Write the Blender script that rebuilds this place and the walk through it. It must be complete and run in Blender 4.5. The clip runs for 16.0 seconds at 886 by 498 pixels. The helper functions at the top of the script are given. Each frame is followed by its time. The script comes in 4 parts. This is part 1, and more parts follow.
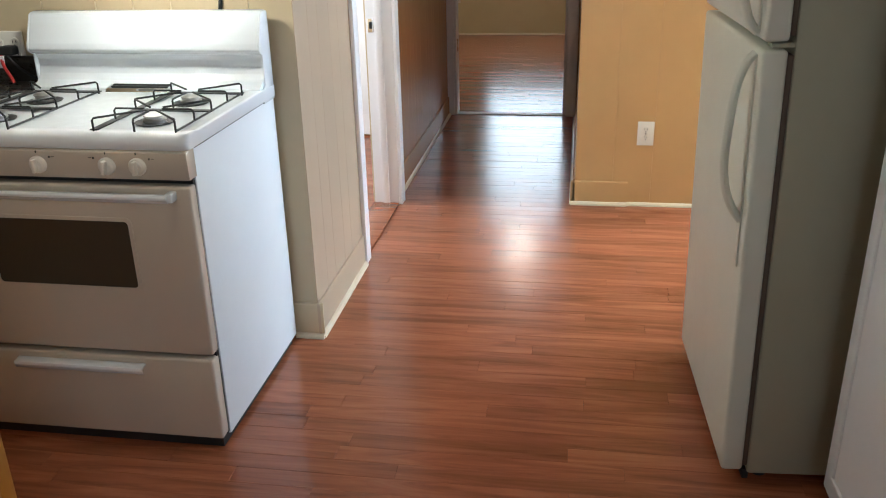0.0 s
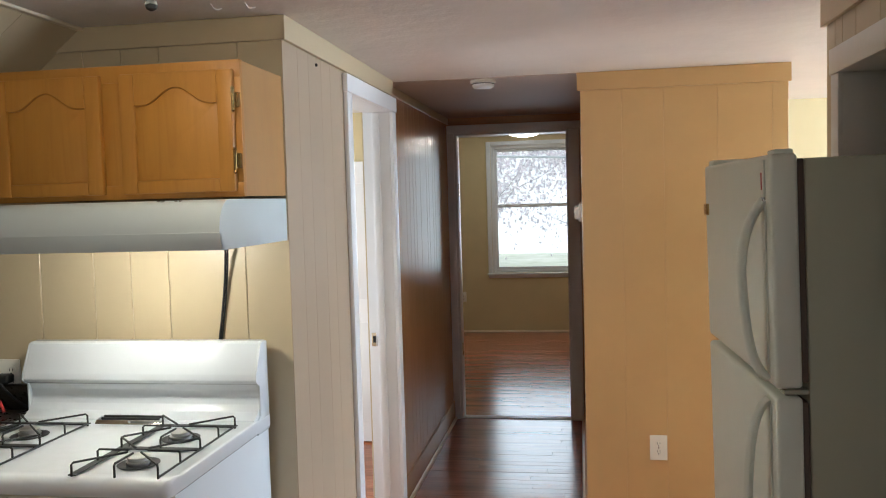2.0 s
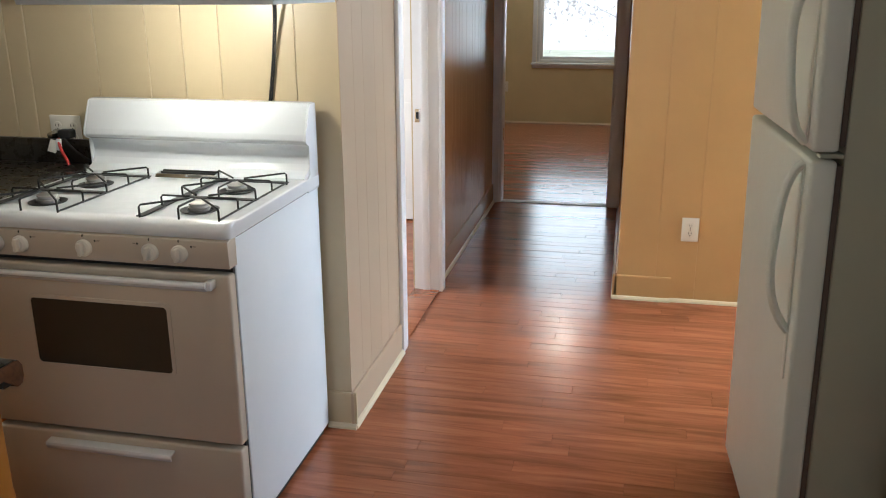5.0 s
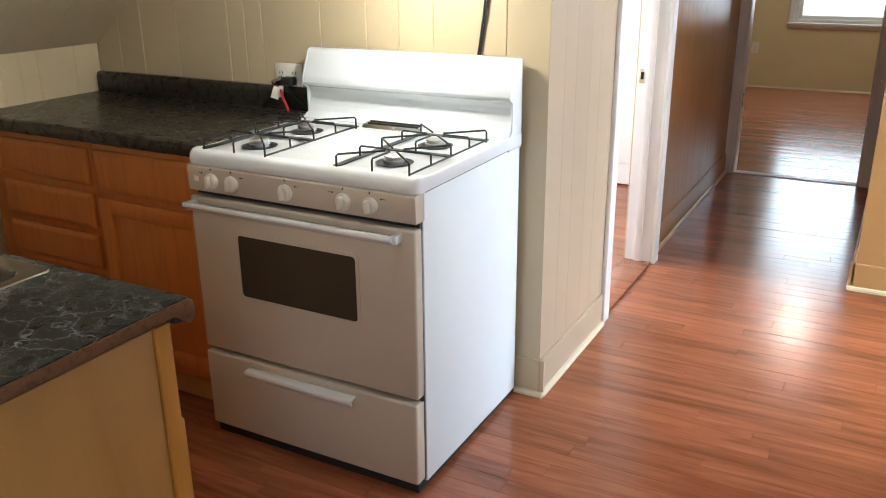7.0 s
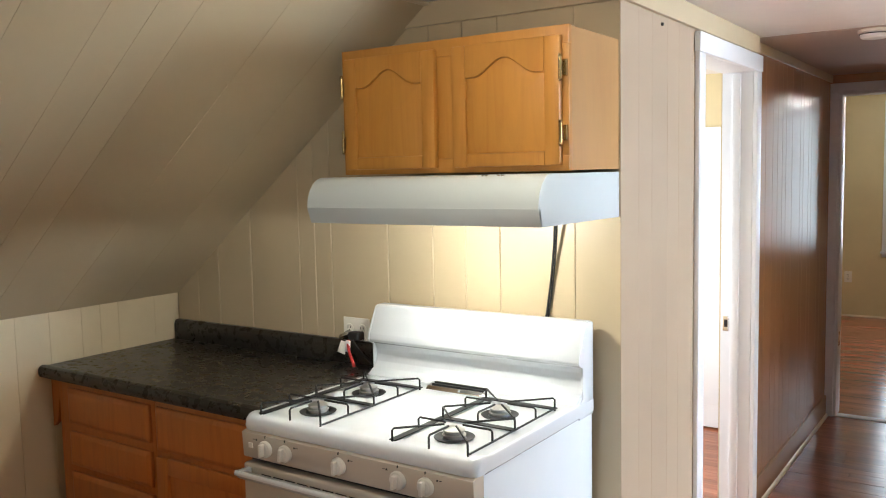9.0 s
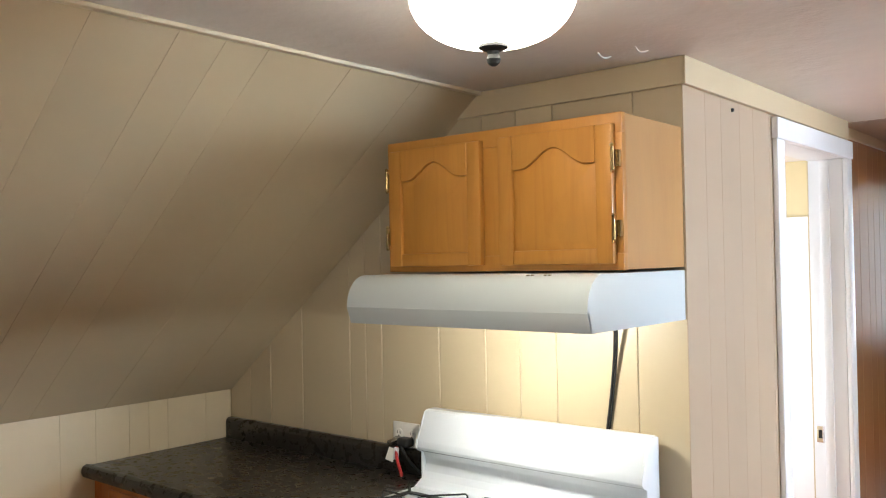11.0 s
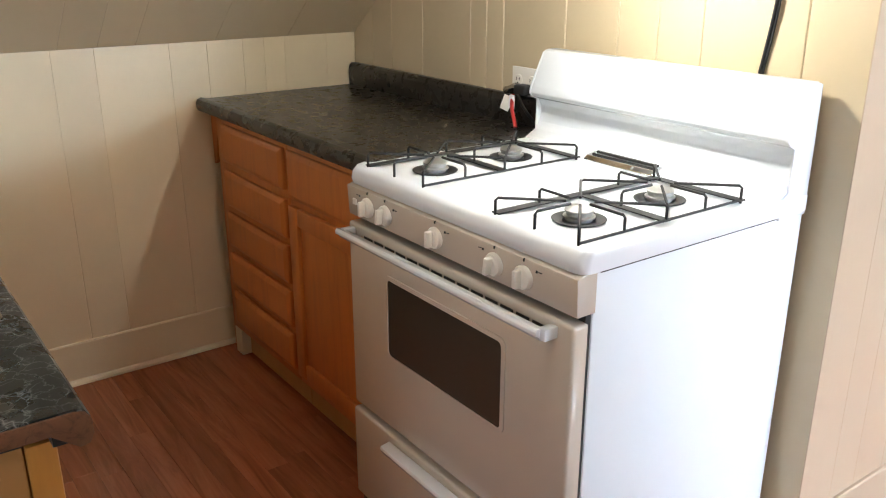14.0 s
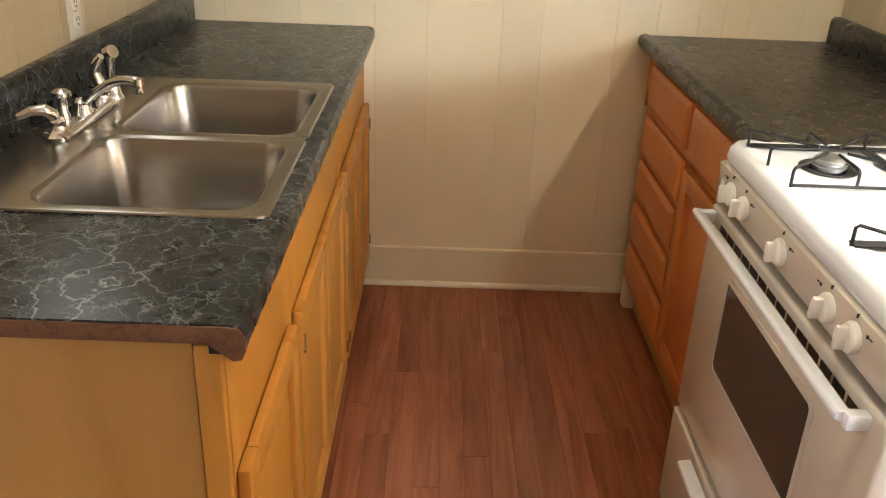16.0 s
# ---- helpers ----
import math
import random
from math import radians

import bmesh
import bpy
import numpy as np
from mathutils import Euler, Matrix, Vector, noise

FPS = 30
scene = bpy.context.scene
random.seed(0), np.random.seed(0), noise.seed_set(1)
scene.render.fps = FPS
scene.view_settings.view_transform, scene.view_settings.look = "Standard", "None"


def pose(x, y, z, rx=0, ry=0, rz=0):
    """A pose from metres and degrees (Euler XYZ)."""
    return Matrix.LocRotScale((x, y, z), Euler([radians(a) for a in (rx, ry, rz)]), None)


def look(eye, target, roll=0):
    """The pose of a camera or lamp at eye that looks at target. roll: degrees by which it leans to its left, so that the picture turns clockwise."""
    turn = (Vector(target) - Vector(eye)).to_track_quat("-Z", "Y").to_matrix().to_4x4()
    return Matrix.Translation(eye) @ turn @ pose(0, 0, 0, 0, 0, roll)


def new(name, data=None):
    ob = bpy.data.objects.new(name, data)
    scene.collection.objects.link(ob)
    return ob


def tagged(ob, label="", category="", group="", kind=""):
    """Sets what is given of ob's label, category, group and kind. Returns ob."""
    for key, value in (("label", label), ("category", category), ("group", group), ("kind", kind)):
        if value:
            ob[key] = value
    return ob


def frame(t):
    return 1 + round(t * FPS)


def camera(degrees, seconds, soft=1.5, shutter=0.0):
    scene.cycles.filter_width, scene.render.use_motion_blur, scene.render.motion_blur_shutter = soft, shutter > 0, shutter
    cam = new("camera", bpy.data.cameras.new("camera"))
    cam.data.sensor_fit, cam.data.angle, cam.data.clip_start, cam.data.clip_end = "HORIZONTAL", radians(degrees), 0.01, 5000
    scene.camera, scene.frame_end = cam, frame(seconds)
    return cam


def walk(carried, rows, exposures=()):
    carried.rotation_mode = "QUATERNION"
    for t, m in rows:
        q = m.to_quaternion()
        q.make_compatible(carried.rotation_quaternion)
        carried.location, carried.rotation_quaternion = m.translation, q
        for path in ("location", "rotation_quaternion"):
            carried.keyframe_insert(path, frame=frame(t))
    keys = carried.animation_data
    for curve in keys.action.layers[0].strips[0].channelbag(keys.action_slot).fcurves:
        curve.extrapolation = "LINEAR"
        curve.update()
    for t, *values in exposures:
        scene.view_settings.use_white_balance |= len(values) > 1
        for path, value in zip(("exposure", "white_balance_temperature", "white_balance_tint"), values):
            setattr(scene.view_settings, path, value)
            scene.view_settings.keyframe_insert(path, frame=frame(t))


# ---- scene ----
cam = camera(55.3, 16.0, soft=1.1)
PATH = [
    (0, (0.973, -2.635, 1.466), (0.677, -0.81, 0.703), -1.3),
    (0.5, (0.967, -2.636, 1.498), (0.7, -0.746, 0.901), -0.5),
    (1, (0.963, -2.594, 1.522), (0.692, -0.673, 1.036), -1.1),
    (1.5, (0.965, -2.537, 1.553), (0.663, -0.577, 1.289), -1.4),
    (2, (0.98, -2.509, 1.579), (0.656, -0.539, 1.463), -1.6),
    (2.5, (0.983, -2.483, 1.592), (0.624, -0.516, 1.538), -0.8),
    (3, (0.976, -2.48, 1.589), (0.611, -0.514, 1.521), -0.4),
    (3.5, (0.962, -2.503, 1.572), (0.596, -0.548, 1.367), -0.2),
    (3.7, (0.964, -2.522, 1.562), (0.599, -0.573, 1.303), -0.0),
    (5.8, (0.979, -2.607, 1.484), (0.468, -0.803, 0.789), 1.1),
    (6, (0.98, -2.596, 1.484), (0.352, -0.828, 0.792), 0.8),
    (6.5, (1.005, -2.541, 1.481), (0.191, -0.846, 0.8), -0.2),
    (7, (1.043, -2.466, 1.485), (0.147, -0.81, 0.811), -0.5),
    (7.5, (1.074, -2.406, 1.497), (0.066, -0.762, 0.966), -0.3),
    (8, (1.108, -2.391, 1.533), (0.019, -0.78, 1.063), -0.8),
    (8.5, (1.097, -2.364, 1.564), (-0.017, -0.748, 1.183), -1.1),
    (9, (1.031, -2.306, 1.606), (-0.09, -0.659, 1.425), -1.2),
    (9.5, (0.967, -2.261, 1.636), (-0.144, -0.6, 1.58), -1.4),
    (9.7, (0.951, -2.244, 1.647), (-0.161, -0.582, 1.634), -1.4),
    (11.8, (1.068, -1.973, 1.6), (-0.345, -0.558, 1.553), 0.4),
    (12, (1.07, -1.947, 1.587), (-0.36, -0.555, 1.454), 0.3),
    (12.5, (1.066, -1.936, 1.535), (-0.366, -0.583, 1.191), 0.7),
    (13, (1.037, -1.896, 1.479), (-0.398, -0.614, 0.935), 0.7),
    (13.5, (0.973, -1.773, 1.445), (-0.483, -0.557, 0.81), 0.1),
    (14, (0.945, -1.665, 1.414), (-0.577, -0.553, 0.747), 0.0),
    (14.5, (0.989, -1.525, 1.411), (-0.726, -0.811, 0.671), 0.4),
    (15, (1.02, -1.437, 1.412), (-0.783, -1.082, 0.621), 0.2),
    (15.5, (0.938, -1.357, 1.402), (-0.87, -1.151, 0.57), 1.7),
    (16, (0.872, -1.274, 1.424), (-0.944, -1.253, 0.586), 2.3),
]
walk(cam, [(t, look(eye, target, roll)) for t, eye, target, roll in PATH],
     [(0, .5, 5700, 4), (1, .35, 5800, 4), (2.5, 0.0, 5900, 6), (3.7, .12, 5900, 6), (5.8, .4, 5900, 6), (6, .45, 5900, 6), (6.5, .74, 5900, 6), (7, .85, 5900, 6), (7.5, .36, 5900, 6), (8.0, .22, 5900, 6), (8.5, .75, 5900, 6), (9.7, .72, 5900, 6),
      (12, .8, 5800, 8), (13, .95, 5600, 8), (14.5, 1.28, 6050, 9), (16, 1.52, 6450, 9)])
SKY = .12

# ---- light ----
world = bpy.data.worlds.new("sky")
scene.world = world
world.use_nodes = True
wn = world.node_tree.nodes
sky = wn.new("ShaderNodeTexSky")
sky.sky_type = "NISHITA"
sky.sun_disc = False
sky.sun_elevation = radians(47)
sky.sun_rotation = radians(107)
sky.dust_density = 4.0
wn["Background"].inputs[1].default_value = SKY
world.node_tree.links.new(sky.outputs[0], wn["Background"].inputs[0])


def lamp(name, kind, energy, color, m, **shape):
    data = bpy.data.lights.new(name, kind)
    data.energy, data.color = energy, color
    for key, value in shape.items():
        if key == "size":
            data.size = value
        elif key == "size_y":
            data.shape = "RECTANGLE"
            data.size_y = value
        elif key == "angle":
            data.angle = value
        elif key == "radius":
            data.shadow_soft_size = value
    ob = new(name, data)
    ob.matrix_world = m
    return ob


lamp("sun", "SUN", 1.5, (1, .96, .9), look((8, -2.5, 9), (0, 0, 0)), angle=radians(14))
# sky light in the window openings; only the far room's window is in view
lamp("window_light_far_room", "AREA", 13, (.86, .94, 1), look((.42, 7.36, 1.45), (.42, 0, 1.2)), size=.95, size_y=1.4)
lamp("window_light_side_room", "AREA", 152, (.76, .88, 1), look((4.56, 1.9, 1.76), (0, .9, .7)), size=2.1, size_y=.62)
lamp("window_light_left_room", "AREA", 65, (.92, .96, 1), look((-2.3, 1.0, 1.4), (0, 1.15, .9)), size=1.2, size_y=1.3)
# fill for the kitchen, from added windows that stay unseen
lamp("fill_light_back_room", "AREA", 11, (.90, .95, 1), look((1.70, -4.1, 1.4), (-.3, -1.5, 1.0)), size=1.1, size_y=1.1)
lamp("fill_light_over_sink", "AREA", .6, (1, .95, .86), look((-.75, -2.03, 1.50), (-1.15, -.4, .65)), size=.52, size_y=.38)
# the lamps of the place
lamp("hood_bulb", "POINT", 8.2, (1, .94, .83), pose(-.3, -.38, 1.474), radius=.018)
lamp("far_room_bulb", "POINT", 20, (1, .88, .7), pose(.414, 6.24, 2.22), radius=.05)

# ---- materials ----
def material(name, color=(.5, .5, .5), rough=.5, metal=0.0, coat=0.0):
    m = bpy.data.materials.new(name)
    m.use_nodes = True
    b = m.node_tree.nodes["Principled BSDF"]
    b.inputs["Base Color"].default_value = (*color, 1)
    b.inputs["Roughness"].default_value = rough
    b.inputs["Metallic"].default_value = metal
    b.inputs["Coat Weight"].default_value = coat
    return m


class Nodes:
    """A few shorthands for building a node tree."""

    def __init__(self, m):
        self.t = m.node_tree
        self.b = self.t.nodes["Principled BSDF"]

    def add(self, kind, **inputs):
        n = self.t.nodes.new(kind)
        for key, value in inputs.items():
            n.inputs[key.replace("_", " ")].default_value = value
        return n

    def link(self, a, b):
        self.t.links.new(a, b)

    def coords(self, scale=(1, 1, 1), offset=None):
        tc, mp = self.add("ShaderNodeTexCoord"), self.add("ShaderNodeMapping")
        self.link(tc.outputs["Object"], mp.inputs["Vector"])
        mp.inputs["Scale"].default_value = scale
        if offset is not None:
            self.link(offset, mp.inputs["Location"])
        return mp.outputs[0]

    def noise(self, scale, detail=4.0, rough=.55, vector=None, distortion=0.0):
        n = self.add("ShaderNodeTexNoise", Scale=scale, Detail=detail, Roughness=rough, Distortion=distortion)
        if vector is not None:
            self.link(vector, n.inputs["Vector"])
        return n.outputs["Fac"]

    def ramp(self, fac, *stops):
        r = self.add("ShaderNodeValToRGB")
        e = r.color_ramp.elements
        while len(e) < len(stops):
            e.new(.5)
        for el, (p, c) in zip(e, stops):
            el.position, el.color = p, (*c, 1)
        self.link(fac, r.inputs[0])
        return r.outputs[0]

    def mix(self, fac, a, b, mode="MIX"):
        n = self.t.nodes.new("ShaderNodeMix")
        n.data_type, n.blend_type = "RGBA", mode
        for sock, v in ((n.inputs[0], fac), (n.inputs[6], a), (n.inputs[7], b)):
            if isinstance(v, (int, float)):
                sock.default_value = v
            elif isinstance(v, tuple):
                sock.default_value = (*v, 1)
            else:
                self.link(v, sock)
        return n.outputs[2]

    def span(self, fac, lo, hi):
        n = self.add("ShaderNodeMapRange")
        n.inputs[3].default_value, n.inputs[4].default_value = lo, hi
        self.link(fac, n.inputs[0])
        return n.outputs[0]

    def bump(self, height, strength=.2, distance=.01):
        n = self.add("ShaderNodeBump", Strength=strength, Distance=distance)
        self.link(height, n.inputs["Height"])
        self.link(n.outputs[0], self.b.inputs["Normal"])

    def color(self, out):
        self.link(out, self.b.inputs["Base Color"])

    def rough(self, out):
        self.link(out, self.b.inputs["Roughness"])


def paint(name, color, rough=.4, vary=.06, bump=.12, tint=.03, lumps=60, deep=.002):
    m = material(name, color, rough)
    n = Nodes(m)
    v = n.coords()
    big, fine = n.noise(1.7, 5, .6, v), n.noise(lumps, 4, .6, v)
    c = Vector(color)
    a = tuple(max(0, x * (1 - vary)) for x in c)
    b = tuple(min(1, x * (1 + vary)) for x in c)
    col = n.ramp(big, (.3, a), (.7, b))
    info = n.add("ShaderNodeObjectInfo")
    shade = n.span(info.outputs["Random"], 1 - tint, 1 + tint)
    hsv = n.add("ShaderNodeHueSaturation")
    n.link(col, hsv.inputs["Color"])
    n.link(shade, hsv.inputs["Value"])
    n.color(hsv.outputs[0])
    n.rough(n.span(n.noise(4, 2, .5, v), rough - .02, rough + .04))
    n.bump(fine, bump, deep)
    return m


def wood(name, light, dark, rough=.35, scale=(14, 14, 1.2), tint=.08, coat=.2):
    m = material(name, light, rough, coat=coat)
    n = Nodes(m)
    info = n.add("ShaderNodeObjectInfo")
    shift = n.add("ShaderNodeVectorMath")
    shift.operation = "MULTIPLY"
    n.link(info.outputs["Random"], shift.inputs[0])
    shift.inputs[1].default_value = (17, 31, 9)
    v = n.coords(scale, shift.outputs[0])
    rings = n.noise(1.6, 6, .62, v, 1.4)
    pores = n.noise(11, 3, .7, v)
    col = n.ramp(rings, (.28, dark), (.52, light), (.75, tuple(min(1, c * 1.1) for c in light)))
    col = n.mix(n.span(pores, 0, .35), col, dark)
    hsv = n.add("ShaderNodeHueSaturation")
    n.link(col, hsv.inputs["Color"])
    n.link(n.span(info.outputs["Random"], 1 - tint, 1 + tint), hsv.inputs["Value"])
    n.color(hsv.outputs[0])
    n.rough(n.span(rings, rough - .06, rough + .12))
    n.bump(pores, .08, .002)
    return m


def flooring():
    m = material("red_oak_floor", (.2, .05, .025), .26)
    n = Nodes(m)
    info, geo = n.add("ShaderNodeObjectInfo"), n.add("ShaderNodeNewGeometry")
    both = n.add("ShaderNodeMath")
    both.operation = "ADD"
    n.link(info.outputs["Random"], both.inputs[0])
    n.link(geo.outputs["Random Per Island"], both.inputs[1])
    frac = n.add("ShaderNodeMath")
    frac.operation = "FRACT"
    n.link(both.outputs[0], frac.inputs[0])
    rnd = frac.outputs[0]
    shift = n.add("ShaderNodeVectorMath")
    shift.operation = "MULTIPLY"
    n.link(rnd, shift.inputs[0])
    shift.inputs[1].default_value = (23, 41, 7)
    v = n.coords((.9, 10, 10), shift.outputs[0])
    grain = n.noise(2.2, 5, .58, v, 1.2)
    pores = n.noise(14, 3, .7, v)
    base = n.ramp(grain, (.25, (.18, .056, .025)), (.5, (.32, .104, .046)), (.78, (.43, .157, .075)))
    base = n.mix(n.span(pores, 0, .13), base, (.12, .034, .018))
    hsv = n.add("ShaderNodeHueSaturation")
    n.link(base, hsv.inputs["Color"])
    n.link(n.span(rnd, .86, 1.14), hsv.inputs["Value"])
    n.color(hsv.outputs[0])
    wear = n.noise(2.3, 5, .6, n.coords())
    n.rough(n.span(wear, .14, .25))
    n.bump(n.noise(3.0, 3, .5, n.coords((1.5, 14, 2))), .10, .004)
    return m


def enamel(name, color, rough=.18, bump=.02, coat=.4):
    m = material(name, color, rough, coat=coat)
    n = Nodes(m)
    v = n.coords()
    n.color(n.ramp(n.noise(3, 5, .6, v), (.3, tuple(c * .96 for c in color)), (.7, color)))
    n.rough(n.span(n.noise(25, 4, .6, v), rough - .05, rough + .1))
    n.bump(n.noise(90, 3, .5, v), bump, .001)
    return m


def laminate(name, veins):
    m = material(name, (.03, .03, .03), .3)
    n = Nodes(m)
    n.b.inputs["Specular IOR Level"].default_value = .3
    v = n.coords()
    if veins:
        lines = None
        for scale, width, bright, warp in ((8.0, .009, .54, .09), (17.0, .012, .42, .05), (30.0, .016, .30, .03)):
            bend = n.add("ShaderNodeTexNoise", Scale=scale * 1.6, Detail=3.0, Roughness=.6)
            n.link(v, bend.inputs["Vector"])
            push = n.add("ShaderNodeVectorMath")
            push.operation = "SCALE"
            push.inputs["Scale"].default_value = warp
            n.link(bend.outputs["Color"], push.inputs[0])
            moved = n.add("ShaderNodeVectorMath")
            n.link(v, moved.inputs[0])
            n.link(push.outputs[0], moved.inputs[1])
            cells = n.add("ShaderNodeTexVoronoi", Scale=scale)
            cells.feature = "DISTANCE_TO_EDGE"
            n.link(moved.outputs[0], cells.inputs["Vector"])
            edge = n.ramp(cells.outputs["Distance"], (0, (bright, bright, bright)), (width, (bright * .35,) * 3), (width * 2.4, (0, 0, 0)))
            keep = n.ramp(n.noise(scale * .4, 2, .5, v), (.40, (0, 0, 0)), (.52, (1, 1, 1)))
            vein = n.mix(1.0, edge, keep, "MULTIPLY")
            lines = vein if lines is None else n.mix(1.0, lines, vein, "LIGHTEN")
        ground = n.ramp(n.noise(9, 6, .7, v), (.3, (.012, .013, .013)), (.55, (.021, .024, .023)), (.8, (.038, .042, .040)))
        n.color(n.mix(lines, ground, (.50, .53, .53)))
    else:
        ground = n.ramp(n.noise(230, 3, .7, v), (.36, (.020, .017, .013)), (.52, (.030, .026, .020)), (.70, (.052, .044, .033)))
        n.color(n.mix(n.span(n.noise(3, 4, .6, v), 0, .3), ground, (.035, .028, .024)))
    n.rough(n.span(n.noise(30, 4, .6, v), .22 if veins else .22, .34 if veins else .34))
    return m


def metal(name, color, rough, scale=(1, 1, 1), bump=.03):
    m = material(name, color, rough, 1.0)
    n = Nodes(m)
    v = n.coords(scale)
    n.rough(n.span(n.noise(9, 3, .5, v), max(.02, rough - .04), rough + .05))
    if bump:
        n.bump(n.noise(120, 2, .5, v), bump, .001)
    return m


def glowing(name, color, strength):
    m = material(name, (.9, .88, .84), .3)
    b = m.node_tree.nodes["Principled BSDF"]
    b.inputs["Emission Color"].default_value = (*color, 1)
    b.inputs["Emission Strength"].default_value = strength
    return m


def pane_glass():
    m = material("window_glass", (1, 1, 1), .02)
    b = m.node_tree.nodes["Principled BSDF"]
    b.inputs["Transmission Weight"].default_value = 1.0
    b.inputs["IOR"].default_value = 1.05
    return m


TAN = paint("tan_wall_paint", (.55, .445, .285), .34)
# tan again, with its pinker daylit cast put into the colour
TAN_DAYLIT = paint("daylit_tan_wall_paint", (.46, .352, .245), .34)
TAN_WARM = paint("warm_tan_wall_paint", (.56, .35, .155), .34)
CREAM = paint("cream_wall_paint", (.74, .615, .41), .36)
# glossy tan of the dim hall, its shade put in as brown
TAN_SHADED = paint("shaded_tan_hall_paint", (.50, .275, .135), .25, bump=.03, deep=.0003)
YELLOW = paint("yellow_wall_paint", (.62, .52, .30), .4)
TRIM_CREAM = paint("cream_trim_paint", (.72, .62, .45), .35)
WHITE = paint("white_gloss_paint", (.84, .84, .85), .3)
GREY_TRIM = paint("grey_white_trim_paint", (.80, .79, .78), .35)
CEIL = paint("white_ceiling_plaster", (.81, .78, .74), .7, .05, .34, lumps=11, deep=.012)
# the hall ceiling's shade is put in as a browner, darker colour
CEIL_HALL = paint("shaded_ceiling_plaster", (.52, .42, .36), .6, .05, .2, lumps=7, deep=.012)
DARK = paint("dark_brown_matt", (.10, .07, .05), .7)
FLOOR = flooring()
OAK = wood("honey_oak", (.52, .235, .038), (.46, .195, .031), .44, tint=.04, coat=.05)
OAK_SIDE = wood("light_oak_veneer", (.46, .245, .073), (.40, .20, .055), .42, (5, 5, .8), tint=.02, coat=.06)
OAK_RED = wood("reddish_oak", (.55, .185, .037), (.45, .135, .025), .42, tint=.04, coat=.06)
ENAMEL = enamel("white_enamel", (.81, .84, .87))
ENAMEL_SIDE = enamel("white_satin_enamel", (.80, .83, .86), .5, .05, 0)
# white enamel of the range's front, dulled by shade put into the colour
ENAMEL_SHADED = enamel("shaded_white_enamel", (.60, .535, .445), .2)
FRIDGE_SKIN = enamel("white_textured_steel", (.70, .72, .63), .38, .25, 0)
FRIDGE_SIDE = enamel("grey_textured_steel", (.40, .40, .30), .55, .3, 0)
HOOD_SKIN = enamel("white_hood_enamel", (.66, .71, .71), .42, .02, 0)
CHROME = metal("chrome", (.85, .85, .86), .08)
STEEL = metal("brushed_steel", (.44, .42, .39), .24, (40, 1, 1), .0)
ALU = metal("burner_aluminium", (.40, .39, .37), .5)
IRON = material("black_cast_iron", (.008, .008, .008), .6)
BLACK = material("black_rubber", (.015, .015, .015), .6)
BRASS = metal("antique_brass", (.50, .36, .16), .26)
OVEN_GLASS = material("smoked_oven_glass", (.055, .047, .035), .10)
LAM_PLAIN = laminate("speckled_black_laminate", False)
LAM_VEIN = laminate("veined_black_laminate", True)
CHIP = wood("raw_chipboard_edge", (.17, .075, .034), (.07, .030, .015), .85, (30, 30, 30), coat=0)
PLASTIC = material("ivory_plastic", (.78, .74, .66), .35)
RED = material("red_cable", (.45, .03, .03), .45)
GLASS = pane_glass()
GLOBE = glowing("lit_frosted_glass", (1, .88, .68), 14.0)
GLOBE_RIM = glowing("shaded_frosted_glass", (1, .9, .75), 1.2)
BULB = glowing("lit_bulb_lens", (1, .85, .55), 10.0)

# ---- mesh helpers ----
def link_mesh(name, bm, mat, smooth=False):
    me = bpy.data.meshes.new(name)
    bm.normal_update()
    bm.to_mesh(me)
    bm.free()
    for m in mat if isinstance(mat, (list, tuple)) else [mat]:
        me.materials.append(m)
    if smooth:
        me.shade_smooth()
        me.set_sharp_from_angle(angle=radians(35))
    return new(name, me)


def part(name, bm, mat, parent, label="", smooth=True):
    """One mesh under a thing or a part, built in world coordinates."""
    ob = link_mesh(name, bm, mat, smooth)
    ob.parent = parent
    base = parent
    while base.parent:
        base = base.parent
    if parent is base:
        ob.matrix_parent_inverse = Matrix.Translation(-base.location)
    return tagged(ob, label)


def thing(name, label, category, at, group="", kind=""):
    e = new(name)
    e.location = at
    e.empty_display_size = .1
    return tagged(e, label, category, group, kind)


def setting(name, bm, mat, label, category, smooth=False):
    return tagged(link_mesh(name, bm, mat, smooth), label, category, kind="structure")


def box(x0, x1, y0, y1, z0, z1, bevel=0.0, seg=2, into=None):
    """A box, with rounded edges, in a bmesh of its own or added to another."""
    bm = bmesh.new()
    bmesh.ops.create_cube(bm, size=1, matrix=Matrix.LocRotScale(((x0 + x1) / 2, (y0 + y1) / 2, (z0 + z1) / 2), None, (abs(x1 - x0), abs(y1 - y0), abs(z1 - z0))))
    if bevel:
        bmesh.ops.bevel(bm, geom=bm.edges[:], offset=bevel, segments=seg, profile=.5, affect="EDGES")
    return join(into, bm)


def join(into, bm):
    if into is None:
        return bm
    me = bpy.data.meshes.new("scratch")
    bm.to_mesh(me)
    bm.free()
    into.from_mesh(me)
    bpy.data.meshes.remove(me)
    return into


